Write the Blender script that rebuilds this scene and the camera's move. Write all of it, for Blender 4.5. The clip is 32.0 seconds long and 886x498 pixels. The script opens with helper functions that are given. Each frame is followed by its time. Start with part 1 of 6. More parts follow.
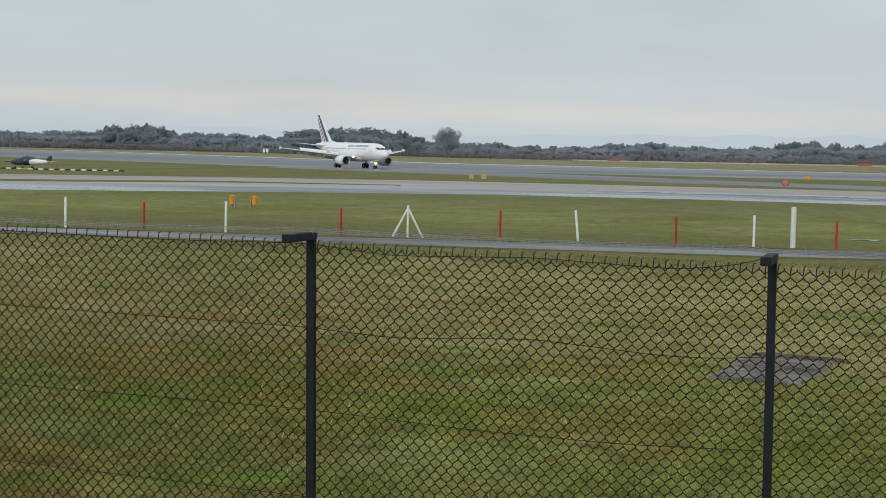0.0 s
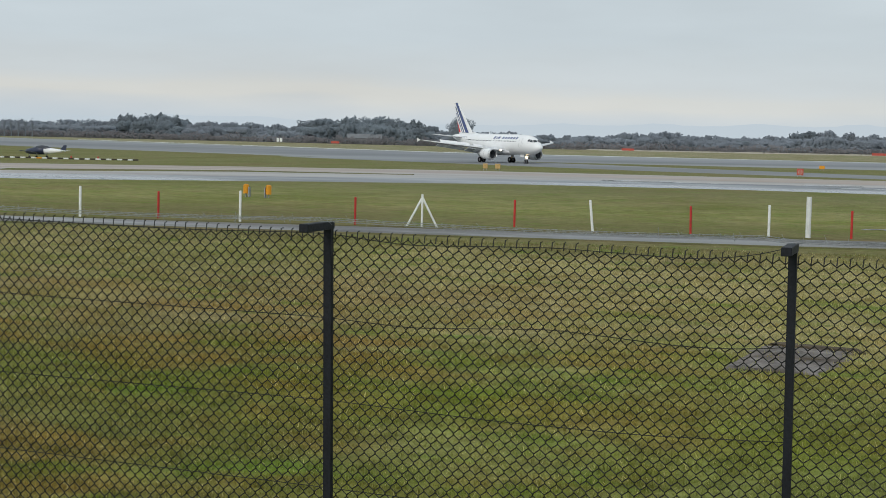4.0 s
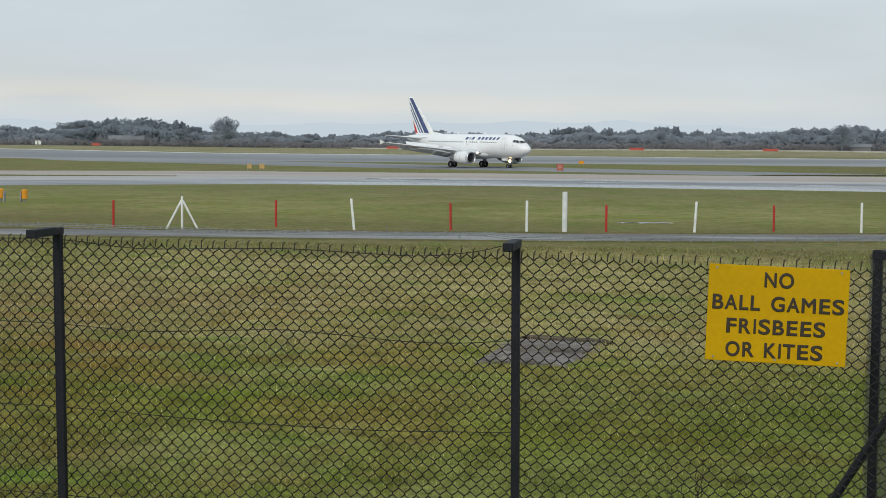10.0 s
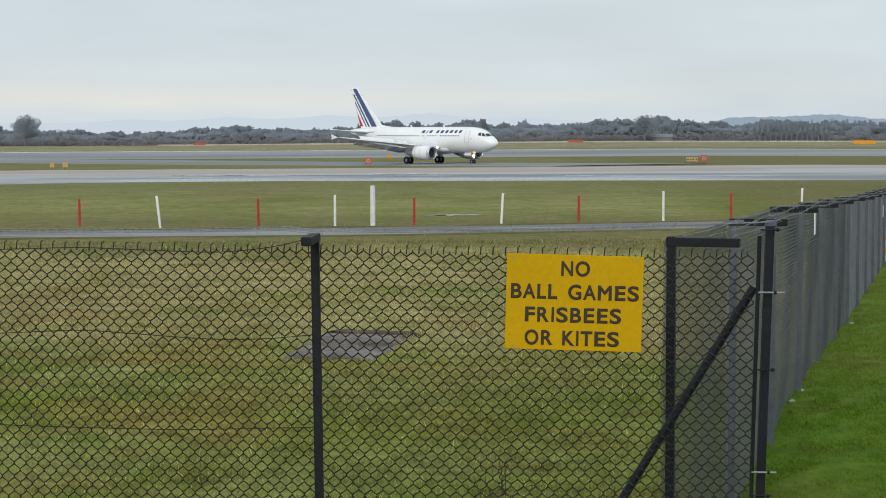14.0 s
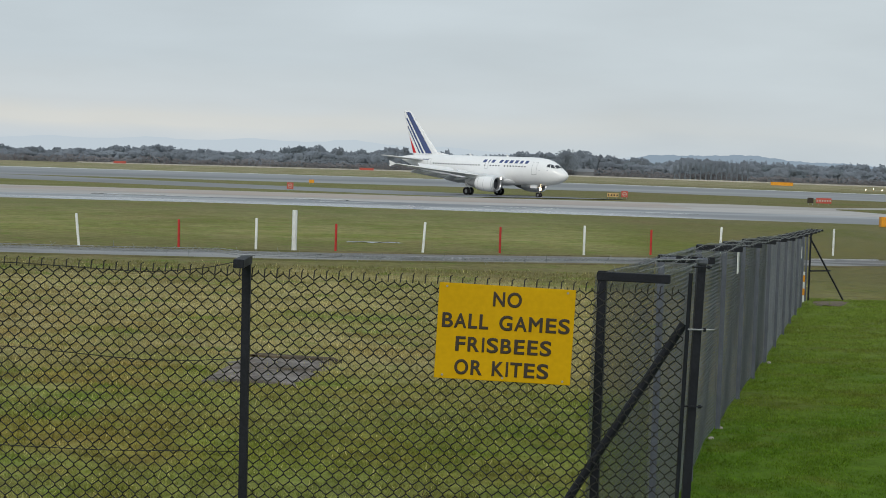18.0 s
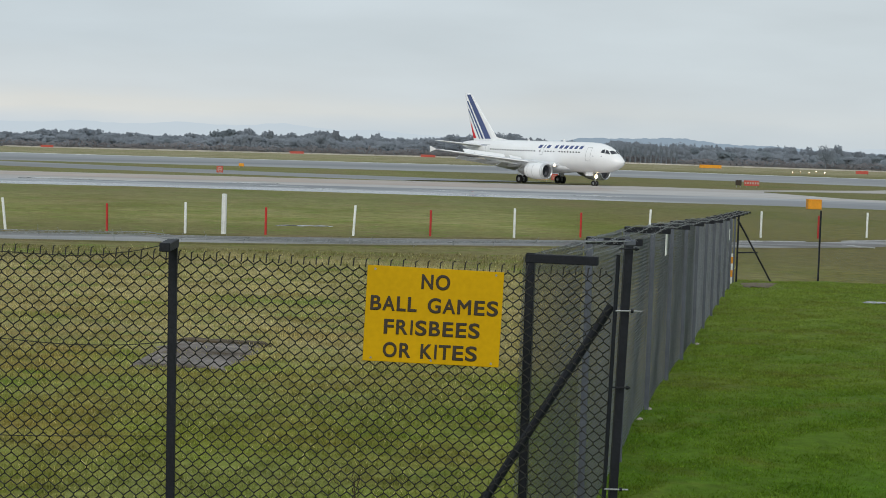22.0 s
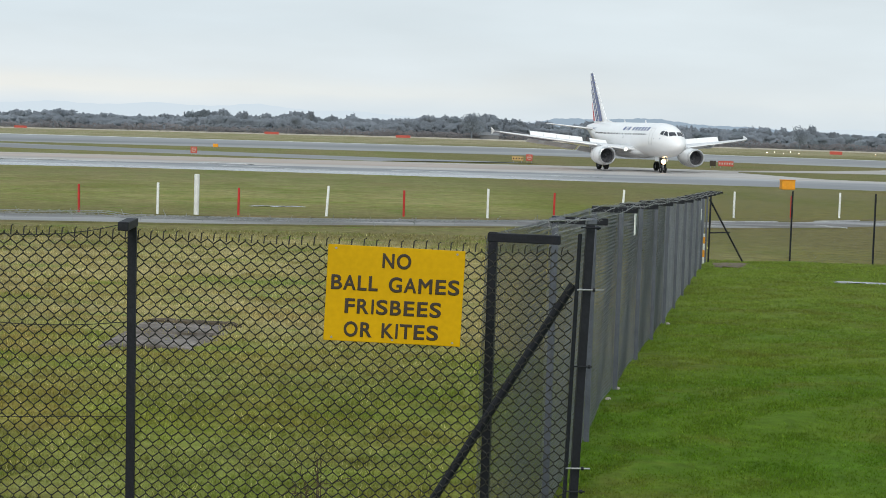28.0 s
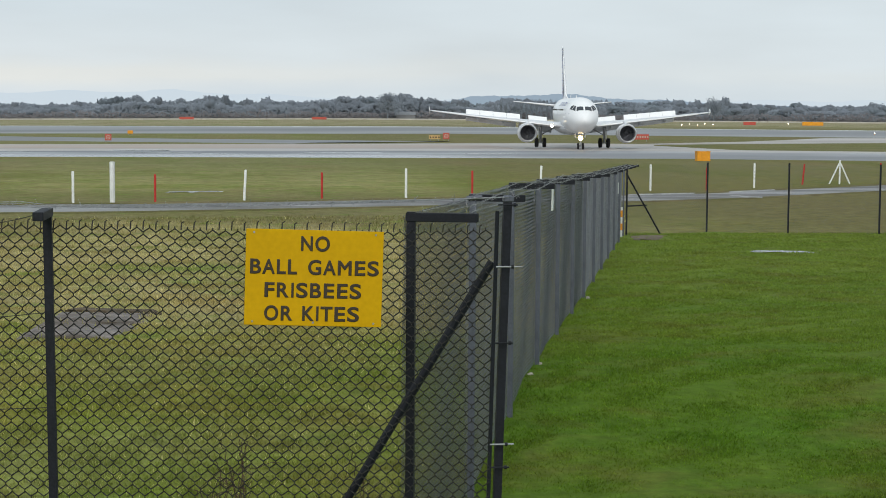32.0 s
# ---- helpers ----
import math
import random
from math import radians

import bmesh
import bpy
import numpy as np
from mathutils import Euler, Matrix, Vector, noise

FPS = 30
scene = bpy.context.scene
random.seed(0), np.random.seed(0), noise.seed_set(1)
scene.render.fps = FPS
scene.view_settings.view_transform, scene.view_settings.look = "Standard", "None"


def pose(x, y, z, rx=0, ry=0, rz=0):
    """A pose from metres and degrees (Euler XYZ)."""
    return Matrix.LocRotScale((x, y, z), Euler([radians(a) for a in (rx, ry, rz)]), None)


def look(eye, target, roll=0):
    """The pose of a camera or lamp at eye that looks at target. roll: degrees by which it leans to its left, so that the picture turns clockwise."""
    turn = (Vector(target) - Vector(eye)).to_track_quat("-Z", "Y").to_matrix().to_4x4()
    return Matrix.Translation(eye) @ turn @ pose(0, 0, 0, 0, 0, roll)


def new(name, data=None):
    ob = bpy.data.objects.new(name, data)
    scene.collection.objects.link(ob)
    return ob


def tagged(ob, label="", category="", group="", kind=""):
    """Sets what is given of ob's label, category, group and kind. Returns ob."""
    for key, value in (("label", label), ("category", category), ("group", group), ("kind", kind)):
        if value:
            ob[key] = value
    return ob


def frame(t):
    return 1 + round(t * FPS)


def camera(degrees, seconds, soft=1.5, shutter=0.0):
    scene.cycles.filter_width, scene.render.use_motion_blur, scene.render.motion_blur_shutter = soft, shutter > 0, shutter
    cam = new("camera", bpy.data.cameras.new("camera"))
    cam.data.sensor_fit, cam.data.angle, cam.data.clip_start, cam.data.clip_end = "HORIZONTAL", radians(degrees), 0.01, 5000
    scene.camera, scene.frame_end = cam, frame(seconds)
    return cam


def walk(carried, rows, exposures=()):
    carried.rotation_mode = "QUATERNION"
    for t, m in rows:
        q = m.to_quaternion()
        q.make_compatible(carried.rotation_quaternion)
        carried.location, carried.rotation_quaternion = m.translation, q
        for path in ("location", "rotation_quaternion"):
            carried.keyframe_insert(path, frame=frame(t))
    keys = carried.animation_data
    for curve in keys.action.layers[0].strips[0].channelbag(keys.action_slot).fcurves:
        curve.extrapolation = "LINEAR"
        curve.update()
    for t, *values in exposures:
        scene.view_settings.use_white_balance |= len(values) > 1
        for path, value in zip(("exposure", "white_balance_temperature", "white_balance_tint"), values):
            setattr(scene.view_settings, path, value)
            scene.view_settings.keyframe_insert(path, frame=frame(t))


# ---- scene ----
cam = camera(29.0, 32.0, soft=0.9)
PATH = [
    (0, (-0.137, -0.021, 3.984), (-5.631, 19.171, 2.765), 1.40),
    (0.5, (-0.140, -0.011, 3.988), (-5.410, 19.244, 2.776), 0.71),
    (1, (-0.137, -0.025, 3.984), (-5.524, 19.204, 2.881), 0.51),
    (1.5, (-0.137, -0.023, 3.984), (-5.377, 19.237, 2.722), 1.19),
    (2, (-0.129, -0.032, 3.984), (-5.454, 19.210, 2.801), 1.04),
    (2.5, (-0.134, -0.038, 3.985), (-5.777, 19.117, 2.874), 0.98),
    (4.5, (-0.185, 0.037, 3.980), (-5.694, 19.198, 2.400), 1.71),
    (5, (-0.184, 0.038, 3.976), (-4.995, 19.367, 2.175), 1.42),
    (5.5, (-0.162, 0.011, 3.980), (-4.630, 19.426, 2.216), 1.10),
    (6, (-0.154, 0.008, 3.980), (-3.869, 19.636, 3.018), 1.39),
    (6.5, (-0.151, 0.027, 3.983), (-3.959, 19.629, 2.857), 1.55),
    (7, (-0.147, 0.042, 3.983), (-3.776, 19.677, 2.845), 1.56),
    (7.5, (-0.140, 0.053, 3.979), (-3.729, 19.684, 2.670), 0.80),
    (8, (-0.128, 0.041, 3.980), (-3.687, 19.662, 2.442), 0.04),
    (8.5, (-0.130, 0.047, 3.973), (-3.724, 19.651, 2.309), -0.18),
    (9, (-0.094, 0.007, 3.984), (-3.165, 19.674, 2.041), 0.74),
    (9.5, (-0.029, -0.007, 3.989), (-3.293, 19.657, 2.346), 0.33),
    (10, (0.085, -0.055, 4.003), (-2.917, 19.675, 2.694), 0.69),
    (10.5, (0.117, -0.044, 4.010), (-2.572, 19.731, 2.697), 0.53),
    (11, (0.107, -0.006, 4.003), (-2.467, 19.779, 2.605), -0.82),
    (11.5, (0.103, -0.008, 3.996), (-2.107, 19.815, 2.526), 0.25),
    (12, (0.131, -0.023, 3.998), (-1.513, 19.868, 2.707), -0.39),
    (12.5, (0.143, -0.025, 3.995), (-1.120, 19.892, 2.684), -0.02),
    (13, (0.144, -0.028, 3.996), (-0.955, 19.887, 2.511), -0.21),
    (13.5, (0.151, -0.022, 3.994), (-0.984, 19.893, 2.542), -0.21),
    (14, (0.156, -0.030, 3.996), (-0.648, 19.907, 2.633), -0.10),
    (14.5, (0.158, -0.028, 3.995), (-0.733, 19.908, 2.655), -0.61),
    (15, (0.165, -0.032, 3.995), (-0.727, 19.916, 2.876), -0.32),
    (15.5, (0.177, -0.018, 4.000), (-0.644, 19.937, 2.954), 0.04),
    (17.5, (0.049, -0.025, 3.999), (-0.923, 19.927, 3.019), 1.67),
    (18, (0.067, -0.005, 3.990), (0.203, 19.969, 2.972), 1.96),
    (18.5, (0.065, 0.007, 3.987), (0.058, 19.977, 2.902), 1.66),
    (19, (0.074, 0.008, 3.985), (-0.107, 19.962, 2.633), 0.91),
    (19.5, (0.079, 0.011, 3.986), (0.035, 19.970, 2.717), 0.68),
    (20, (0.076, 0.020, 3.983), (0.042, 19.976, 2.657), 0.15),
    (20.5, (0.084, 0.024, 3.983), (0.484, 19.982, 2.760), 0.58),
    (21, (0.078, 0.007, 3.983), (0.561, 19.962, 2.735), 0.65),
    (21.5, (0.081, 0.011, 3.984), (1.109, 19.943, 2.702), 1.35),
    (22, (0.085, 0.013, 3.985), (1.033, 19.955, 2.799), 1.87),
    (22.5, (0.086, -0.001, 3.968), (2.130, 19.830, 2.371), 0.18),
    (23, (0.087, 0.022, 3.985), (2.055, 19.868, 2.485), 0.88),
    (23.5, (0.088, 0.022, 3.983), (2.047, 19.868, 2.475), 0.72),
    (24, (0.090, 0.007, 3.977), (2.133, 19.850, 2.536), 0.46),
    (24.5, (0.082, -0.008, 3.984), (2.144, 19.842, 2.672), 1.21),
    (25, (0.077, 0.003, 3.982), (2.193, 19.839, 2.548), 1.46),
    (25.5, (0.057, -0.006, 3.977), (2.117, 19.844, 2.659), 1.69),
    (27.5, (0.156, 0.012, 3.993), (1.780, 19.905, 2.717), 1.43),
    (28, (0.177, 0.047, 3.975), (1.418, 19.959, 2.573), 1.87),
    (28.5, (0.160, 0.034, 3.984), (1.440, 19.954, 2.737), 1.80),
    (29, (0.147, -0.003, 3.977), (1.479, 19.912, 2.699), 2.04),
    (29.5, (0.146, 0.013, 3.982), (1.112, 19.952, 2.756), 1.54),
    (30, (0.163, 0.063, 3.969), (1.587, 19.952, 2.427), 0.98),
    (30.5, (0.164, 0.043, 3.973), (1.921, 19.910, 2.489), 1.30),
    (31, (0.180, 0.064, 3.981), (1.960, 19.929, 2.488), 1.23),
    (31.5, (0.191, 0.026, 3.975), (2.325, 19.862, 2.569), 0.97),
    (32, (0.184, 0.022, 3.979), (2.359, 19.837, 2.359), 0.40),
]
EXPOSURES = [(0, 0.03), (2.5, 0.06), (5, 0.17), (6, 0.24), (9, 0.15), (13, 0.28), (19, 0.06), (21.5, 0.13), (25, 0.28), (28, 0.43), (30, 0.36), (32, 0.32)]
walk(cam, [(t, look(eye, aim, roll)) for t, eye, aim, roll in PATH], exposures=EXPOSURES)

# ---------------------------------------------------------------- light

world = bpy.data.worlds.new("overcast_sky")
scene.world = world
world.use_nodes = True
_wt = world.node_tree
_wt.nodes.clear()


def wnode(kind, **props):
    n = _wt.nodes.new(kind)
    for k, v in props.items():
        if k == "blend_type":
            n.blend_type = v
        elif k == "operation":
            n.operation = v
        elif k == "data_type":
            n.data_type = v
    return n


SUN_ELEV, SUN_ROT = radians(22), radians(200)
_sky = wnode("ShaderNodeTexSky")
_sky.sky_type = "NISHITA"
_sky.sun_disc = False
_sky.sun_elevation, _sky.sun_rotation = SUN_ELEV, SUN_ROT
_sky.air_density, _sky.dust_density = 1.0, 2.0
_coord = wnode("ShaderNodeTexCoord")
_sep = wnode("ShaderNodeSeparateXYZ")
_wt.links.new(_coord.outputs["Generated"], _sep.inputs[0])
# cloud deck: grey blue above, a pale cream gap low down
_ramp = wnode("ShaderNodeValToRGB")
_el = _ramp.color_ramp.elements
_el[0].position, _el[0].color = 0.0, (0.535, 0.61, 0.665, 1)
_el[1].position, _el[1].color = 1.0, (0.445, 0.53, 0.60, 1)
for _p, _c in ((0.006, (0.54, 0.61, 0.665)), (0.014, (0.585, 0.63, 0.655)), (0.021, (0.665, 0.667, 0.63)), (0.030, (0.585, 0.63, 0.65)), (0.055, (0.55, 0.62, 0.665)), (0.3, (0.525, 0.605, 0.665))):
    _e = _el.new(_p)
    _e.color = (*_c, 1)
_wmap = wnode("ShaderNodeMapping")
_wmap.inputs["Scale"].default_value = (3.0, 3.0, 15.0)
_wt.links.new(_coord.outputs["Generated"], _wmap.inputs[0])
_cloud = wnode("ShaderNodeTexNoise")
_cloud.inputs["Scale"].default_value = 2.2
_cloud.inputs["Detail"].default_value = 4.0
_cloud.inputs["Roughness"].default_value = 0.5
_wt.links.new(_wmap.outputs[0], _cloud.inputs["Vector"])
_shift = wnode("ShaderNodeMath", operation="MULTIPLY_ADD")
_shift.inputs[1].default_value = 0.022
_shift.inputs[2].default_value = -0.011
_wt.links.new(_cloud.outputs["Fac"], _shift.inputs[0])
_high = wnode("ShaderNodeMath", operation="ADD")
_wt.links.new(_sep.outputs["Z"], _high.inputs[0])
_wt.links.new(_shift.outputs[0], _high.inputs[1])
_wt.links.new(_high.outputs[0], _ramp.inputs["Fac"])
_tone = wnode("ShaderNodeMapRange")
_tone.inputs["From Min"].default_value, _tone.inputs["From Max"].default_value = 0.3, 0.7
_tone.inputs["To Min"].default_value, _tone.inputs["To Max"].default_value = 0.95, 1.045
_wt.links.new(_cloud.outputs["Fac"], _tone.inputs["Value"])
# the cream gap closes towards the east
_east = wnode("ShaderNodeMapRange")
_east.inputs["From Min"].default_value, _east.inputs["From Max"].default_value = -0.2, 0.2
_east.inputs["To Min"].default_value, _east.inputs["To Max"].default_value = 0.0, 0.75
_wt.links.new(_sep.outputs["X"], _east.inputs["Value"])
_even = wnode("ShaderNodeMix", data_type="RGBA")
_wt.links.new(_east.outputs[0], _even.inputs[0])
_wt.links.new(_ramp.outputs["Color"], _even.inputs[6])
_even.inputs[7].default_value = (0.565, 0.627, 0.66, 1)
_clouds = wnode("ShaderNodeVectorMath", operation="SCALE")
_wt.links.new(_even.outputs[2], _clouds.inputs[0])
_wt.links.new(_tone.outputs[0], _clouds.inputs["Scale"])
_bg_sky = wnode("ShaderNodeBackground")
_bg_sky.inputs["Strength"].default_value = 0.05
_bg_cloud = wnode("ShaderNodeBackground")
_bg_cloud.inputs["Strength"].default_value = 1.0
_wt.links.new(_sky.outputs[0], _bg_sky.inputs[0])
_wt.links.new(_clouds.outputs[0], _bg_cloud.inputs[0])
_mix = wnode("ShaderNodeMixShader")
_mix.inputs[0].default_value = 0.93
_wt.links.new(_bg_sky.outputs[0], _mix.inputs[1])
_wt.links.new(_bg_cloud.outputs[0], _mix.inputs[2])
_out = wnode("ShaderNodeOutputWorld")
_wt.links.new(_mix.outputs[0], _out.inputs[0])

sun = new("sun", bpy.data.lights.new("sun", "SUN"))
sun.data.energy, sun.data.angle, sun.data.color = 1.3, radians(25), (1.0, 0.95, 0.88)
sun.matrix_world = look((0, -40, 40), (9, 0, 14))


# ---------------------------------------------------------------- materials


def material(name, base, rough=0.7, metal=0.0, vary=0.15, scale=3.0, fine=40.0, bump=0.0, bump_scale=None, second=None, second_scale=0.7, second_amount=0.5, spec=0.5, coords="Object", island=0.0, obj=0.0, stretch=None):
    """A surface with grain at two scales, an optional second colour in patches, and relief."""
    m = bpy.data.materials.new(name)
    m.use_nodes = True
    nt = m.node_tree
    b = nt.nodes["Principled BSDF"]
    b.inputs["Roughness"].default_value, b.inputs["Metallic"].default_value = rough, metal
    b.inputs["Specular IOR Level"].default_value = spec
    tc = nt.nodes.new("ShaderNodeTexCoord")
    source = tc.outputs[coords]
    if stretch:
        mp = nt.nodes.new("ShaderNodeMapping")
        mp.inputs["Scale"].default_value = stretch
        nt.links.new(source, mp.inputs[0])
        source = mp.outputs[0]

    def noise_at(s, detail=4.0):
        n = nt.nodes.new("ShaderNodeTexNoise")
        n.inputs["Scale"].default_value, n.inputs["Detail"].default_value = s, detail
        nt.links.new(source, n.inputs["Vector"])
        return n.outputs["Fac"]

    def spread(fac, lo, hi):
        r = nt.nodes.new("ShaderNodeMapRange")
        r.inputs["From Min"].default_value, r.inputs["From Max"].default_value = 0.3, 0.7
        r.inputs["To Min"].default_value, r.inputs["To Max"].default_value = lo, hi
        nt.links.new(fac, r.inputs["Value"])
        return r.outputs[0]

    big, small = noise_at(scale), noise_at(fine)
    mul = nt.nodes.new("ShaderNodeMath")
    mul.operation = "MULTIPLY"
    nt.links.new(spread(big, 1 - vary, 1 + vary), mul.inputs[0])
    nt.links.new(spread(small, 1 - vary, 1 + vary), mul.inputs[1])
    value = mul.outputs[0]
    for amount, out in ((island, "Random Per Island"), (obj, "Random")):
        if amount:
            g = nt.nodes.new("ShaderNodeNewGeometry" if out == "Random Per Island" else "ShaderNodeObjectInfo")
            r = nt.nodes.new("ShaderNodeMapRange")
            r.inputs["To Min"].default_value, r.inputs["To Max"].default_value = 1 - amount, 1 + amount
            nt.links.new(g.outputs[out], r.inputs["Value"])
            k = nt.nodes.new("ShaderNodeMath")
            k.operation = "MULTIPLY"
            nt.links.new(value, k.inputs[0])
            nt.links.new(r.outputs[0], k.inputs[1])
            value = k.outputs[0]
    if second:
        mx = nt.nodes.new("ShaderNodeMix")
        mx.data_type = "RGBA"
        mx.inputs["A"].default_value, mx.inputs["B"].default_value = (*base, 1), (*second, 1)
        nt.links.new(spread(noise_at(second_scale, 5.0), 0.5 - second_amount, 0.5 + second_amount), mx.inputs["Factor"])
        col = mx.outputs["Result"]
    else:
        rgb = nt.nodes.new("ShaderNodeRGB")
        rgb.outputs[0].default_value = (*base, 1)
        col = rgb.outputs[0]
    sc = nt.nodes.new("ShaderNodeVectorMath")
    sc.operation = "SCALE"
    nt.links.new(col, sc.inputs[0])
    nt.links.new(value, sc.inputs["Scale"])
    nt.links.new(sc.outputs[0], b.inputs["Base Color"])
    if bump:
        bp = nt.nodes.new("ShaderNodeBump")
        bp.inputs["Strength"].default_value, bp.inputs["Distance"].default_value = bump, 0.02
        nt.links.new(noise_at(bump_scale or fine, 3.0), bp.inputs["Height"])
        nt.links.new(bp.outputs[0], b.inputs["Normal"])
    return m


def glow(name, color, strength):
    m = bpy.data.materials.new(name)
    m.use_nodes = True
    b = m.node_tree.nodes["Principled BSDF"]
    b.inputs["Base Color"].default_value = (*color, 1)
    b.inputs["Emission Color"].default_value = (*color, 1)
    b.inputs["Emission Strength"].default_value = strength
    return m


def wet(m, low=0.06, high=0.5, scale=0.05, stretch=(0.25, 1, 1)):
    """Wet sheen in long patches: the roughness of a paved surface follows a stretched noise."""
    nt = m.node_tree
    b = nt.nodes["Principled BSDF"]
    tc, mp, n, r = (nt.nodes.new(k) for k in ("ShaderNodeTexCoord", "ShaderNodeMapping", "ShaderNodeTexNoise", "ShaderNodeMapRange"))
    mp.inputs["Scale"].default_value = stretch
    n.inputs["Scale"].default_value, n.inputs["Detail"].default_value = scale, 5.0
    r.inputs["From Min"].default_value, r.inputs["From Max"].default_value = 0.42, 0.6
    r.inputs["To Min"].default_value, r.inputs["To Max"].default_value = low, high
    nt.links.new(tc.outputs["Object"], mp.inputs[0])
    nt.links.new(mp.outputs[0], n.inputs["Vector"])
    nt.links.new(n.outputs["Fac"], r.inputs["Value"])
    nt.links.new(r.outputs[0], b.inputs["Roughness"])
    return m


def turf(name, green, straw, brown, dry_at=None, gain=1.0, blades=False, worn=None):
    """Grass in patches of green, straw and brown moss; dry_at: a stretch of y where straw prevails."""
    m = bpy.data.materials.new(name)
    m.use_nodes = True
    nt = m.node_tree
    b = nt.nodes["Principled BSDF"]
    b.inputs["Roughness"].default_value, b.inputs["Specular IOR Level"].default_value = 0.9, 0.05
    geo = nt.nodes.new("ShaderNodeNewGeometry")

    def noise_at(s, stretch=(1, 1, 1), detail=5.0):
        mp, n = nt.nodes.new("ShaderNodeMapping"), nt.nodes.new("ShaderNodeTexNoise")
        mp.inputs["Scale"].default_value = stretch
        n.inputs["Scale"].default_value, n.inputs["Detail"].default_value, n.inputs["Roughness"].default_value = s, detail, 0.62
        nt.links.new(geo.outputs["Position"], mp.inputs[0])
        nt.links.new(mp.outputs[0], n.inputs["Vector"])
        return n.outputs["Fac"]

    def ranged(fac, f0, f1, lo, hi):
        r = nt.nodes.new("ShaderNodeMapRange")
        for k, v in (("From Min", f0), ("From Max", f1), ("To Min", lo), ("To Max", hi)):
            r.inputs[k].default_value = v
        nt.links.new(fac, r.inputs["Value"])
        return r.outputs[0]

    def math2(op, a, c):
        k = nt.nodes.new("ShaderNodeMath")
        k.operation = op
        for i, v in ((0, a), (1, c)):
            if isinstance(v, float):
                k.inputs[i].default_value = v
            else:
                nt.links.new(v, k.inputs[i])
        return k.outputs[0]

    def mix(fac, a, c):
        k = nt.nodes.new("ShaderNodeMix")
        k.data_type = "RGBA"
        nt.links.new(fac, k.inputs["Factor"])
        for key, v in (("A", a), ("B", c)):
            if isinstance(v, tuple):
                k.inputs[key].default_value = (*v, 1)
            else:
                nt.links.new(v, k.inputs[key])
        return k.outputs["Result"]

    dry = ranged(noise_at(0.22, (0.6, 1, 1)), 0.34, 0.68, 0.0, 1.0)
    if dry_at:
        sep = nt.nodes.new("ShaderNodeSeparateXYZ")
        nt.links.new(geo.outputs["Position"], sep.inputs[0])
        wob = math2("ADD", sep.outputs["Y"], ranged(noise_at(0.1), 0.3, 0.7, -7.0, 7.0))
        dryer = ranged(wob, dry_at[0], dry_at[1], 0.0, 0.68)
        down = ranged(wob, dry_at[2], dry_at[3], 0.0, 0.5)
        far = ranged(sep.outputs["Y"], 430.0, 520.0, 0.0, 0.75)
        dryer = math2("MULTIPLY", dryer, ranged(sep.outputs["X"], 9.0, 15.0, 1.0, 0.0))
        dry = math2("ADD", math2("ADD", math2("SUBTRACT", math2("MULTIPLY", dry, 0.75), down), dryer), far)
    col = mix(dry, green, straw)
    if worn:
        sep = nt.nodes.new("ShaderNodeSeparateXYZ")
        nt.links.new(geo.outputs["Position"], sep.inputs[0])
        wob = math2("ADD", sep.outputs["Y"], ranged(noise_at(0.12), 0.3, 0.7, -8.0, 8.0))
        col = mix(ranged(wob, worn[0], worn[1], 0.0, 0.6), col, worn[2])
    if dry_at:
        col = mix(ranged(sep.outputs["X"], 9.0, 20.0, 0.0, 0.7), col, (0.145, 0.115, 0.052))
    col = mix(ranged(noise_at(0.9, (0.8, 1, 1)), 0.48, 0.68, 0.0, 0.85), col, brown)
    if dry_at:
        # duller with distance: haze greying and the field's olive brown, mixed into colour
        col = mix(ranged(sep.outputs["Y"], 75.0, 140.0, 0.0, 0.7), col, (0.172, 0.16, 0.08))
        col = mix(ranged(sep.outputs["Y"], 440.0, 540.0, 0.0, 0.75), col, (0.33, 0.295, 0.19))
        col = mix(ranged(noise_at(0.075, (1, 0.3, 1)), 0.5, 0.68, 0.0, 0.5), col, (0.19, 0.135, 0.065))
        col = mix(ranged(noise_at(0.11, (1, 0.32, 1)), 0.48, 0.64, 0.0, 0.4), col, tuple(0.62 * c for c in green))
    if dry_at:
        # trodden, damp turf along the near side of the road
        col = mix(math2("MULTIPLY", ranged(wob, 50.0, 60.0, 0.0, 0.72), ranged(sep.outputs["Y"], 76.0, 90.0, 1.0, 0.0)), col, (0.15, 0.132, 0.058))
        # rusty moss and sorrel, thickest towards the west; deep green tufts
        rust = math2("MULTIPLY", ranged(noise_at(0.5, (0.7, 1, 1)), 0.44, 0.62, 0.0, 1.0), ranged(sep.outputs["X"], -9.0, -2.0, 0.75, 0.3))
        col = mix(math2("MULTIPLY", rust, ranged(sep.outputs["Y"], 30.0, 45.0, 1.0, 0.0)), col, (0.25, 0.165, 0.045))
        col = mix(math2("MULTIPLY", ranged(noise_at(0.8, (0.6, 1, 1)), 0.54, 0.66, 0.0, 0.6), ranged(sep.outputs["X"], 8.0, 12.0, 1.0, 0.15)), col, (0.11, 0.19, 0.022))
        lush = math2("MULTIPLY", ranged(sep.outputs["X"], -5.0, -0.5, 0.0, 0.38), ranged(wob, 19.0, 26.0, 1.0, 0.0))
        col = mix(lush, col, (0.095, 0.135, 0.018))
    else:
        col = mix(ranged(noise_at(1.6, (1, 0.7, 1)), 0.55, 0.7, 0.0, 0.3), col, tuple(0.65 * c for c in green))
    soft, fine = (0.26, 0.22) if dry_at else (0.12, 0.2)
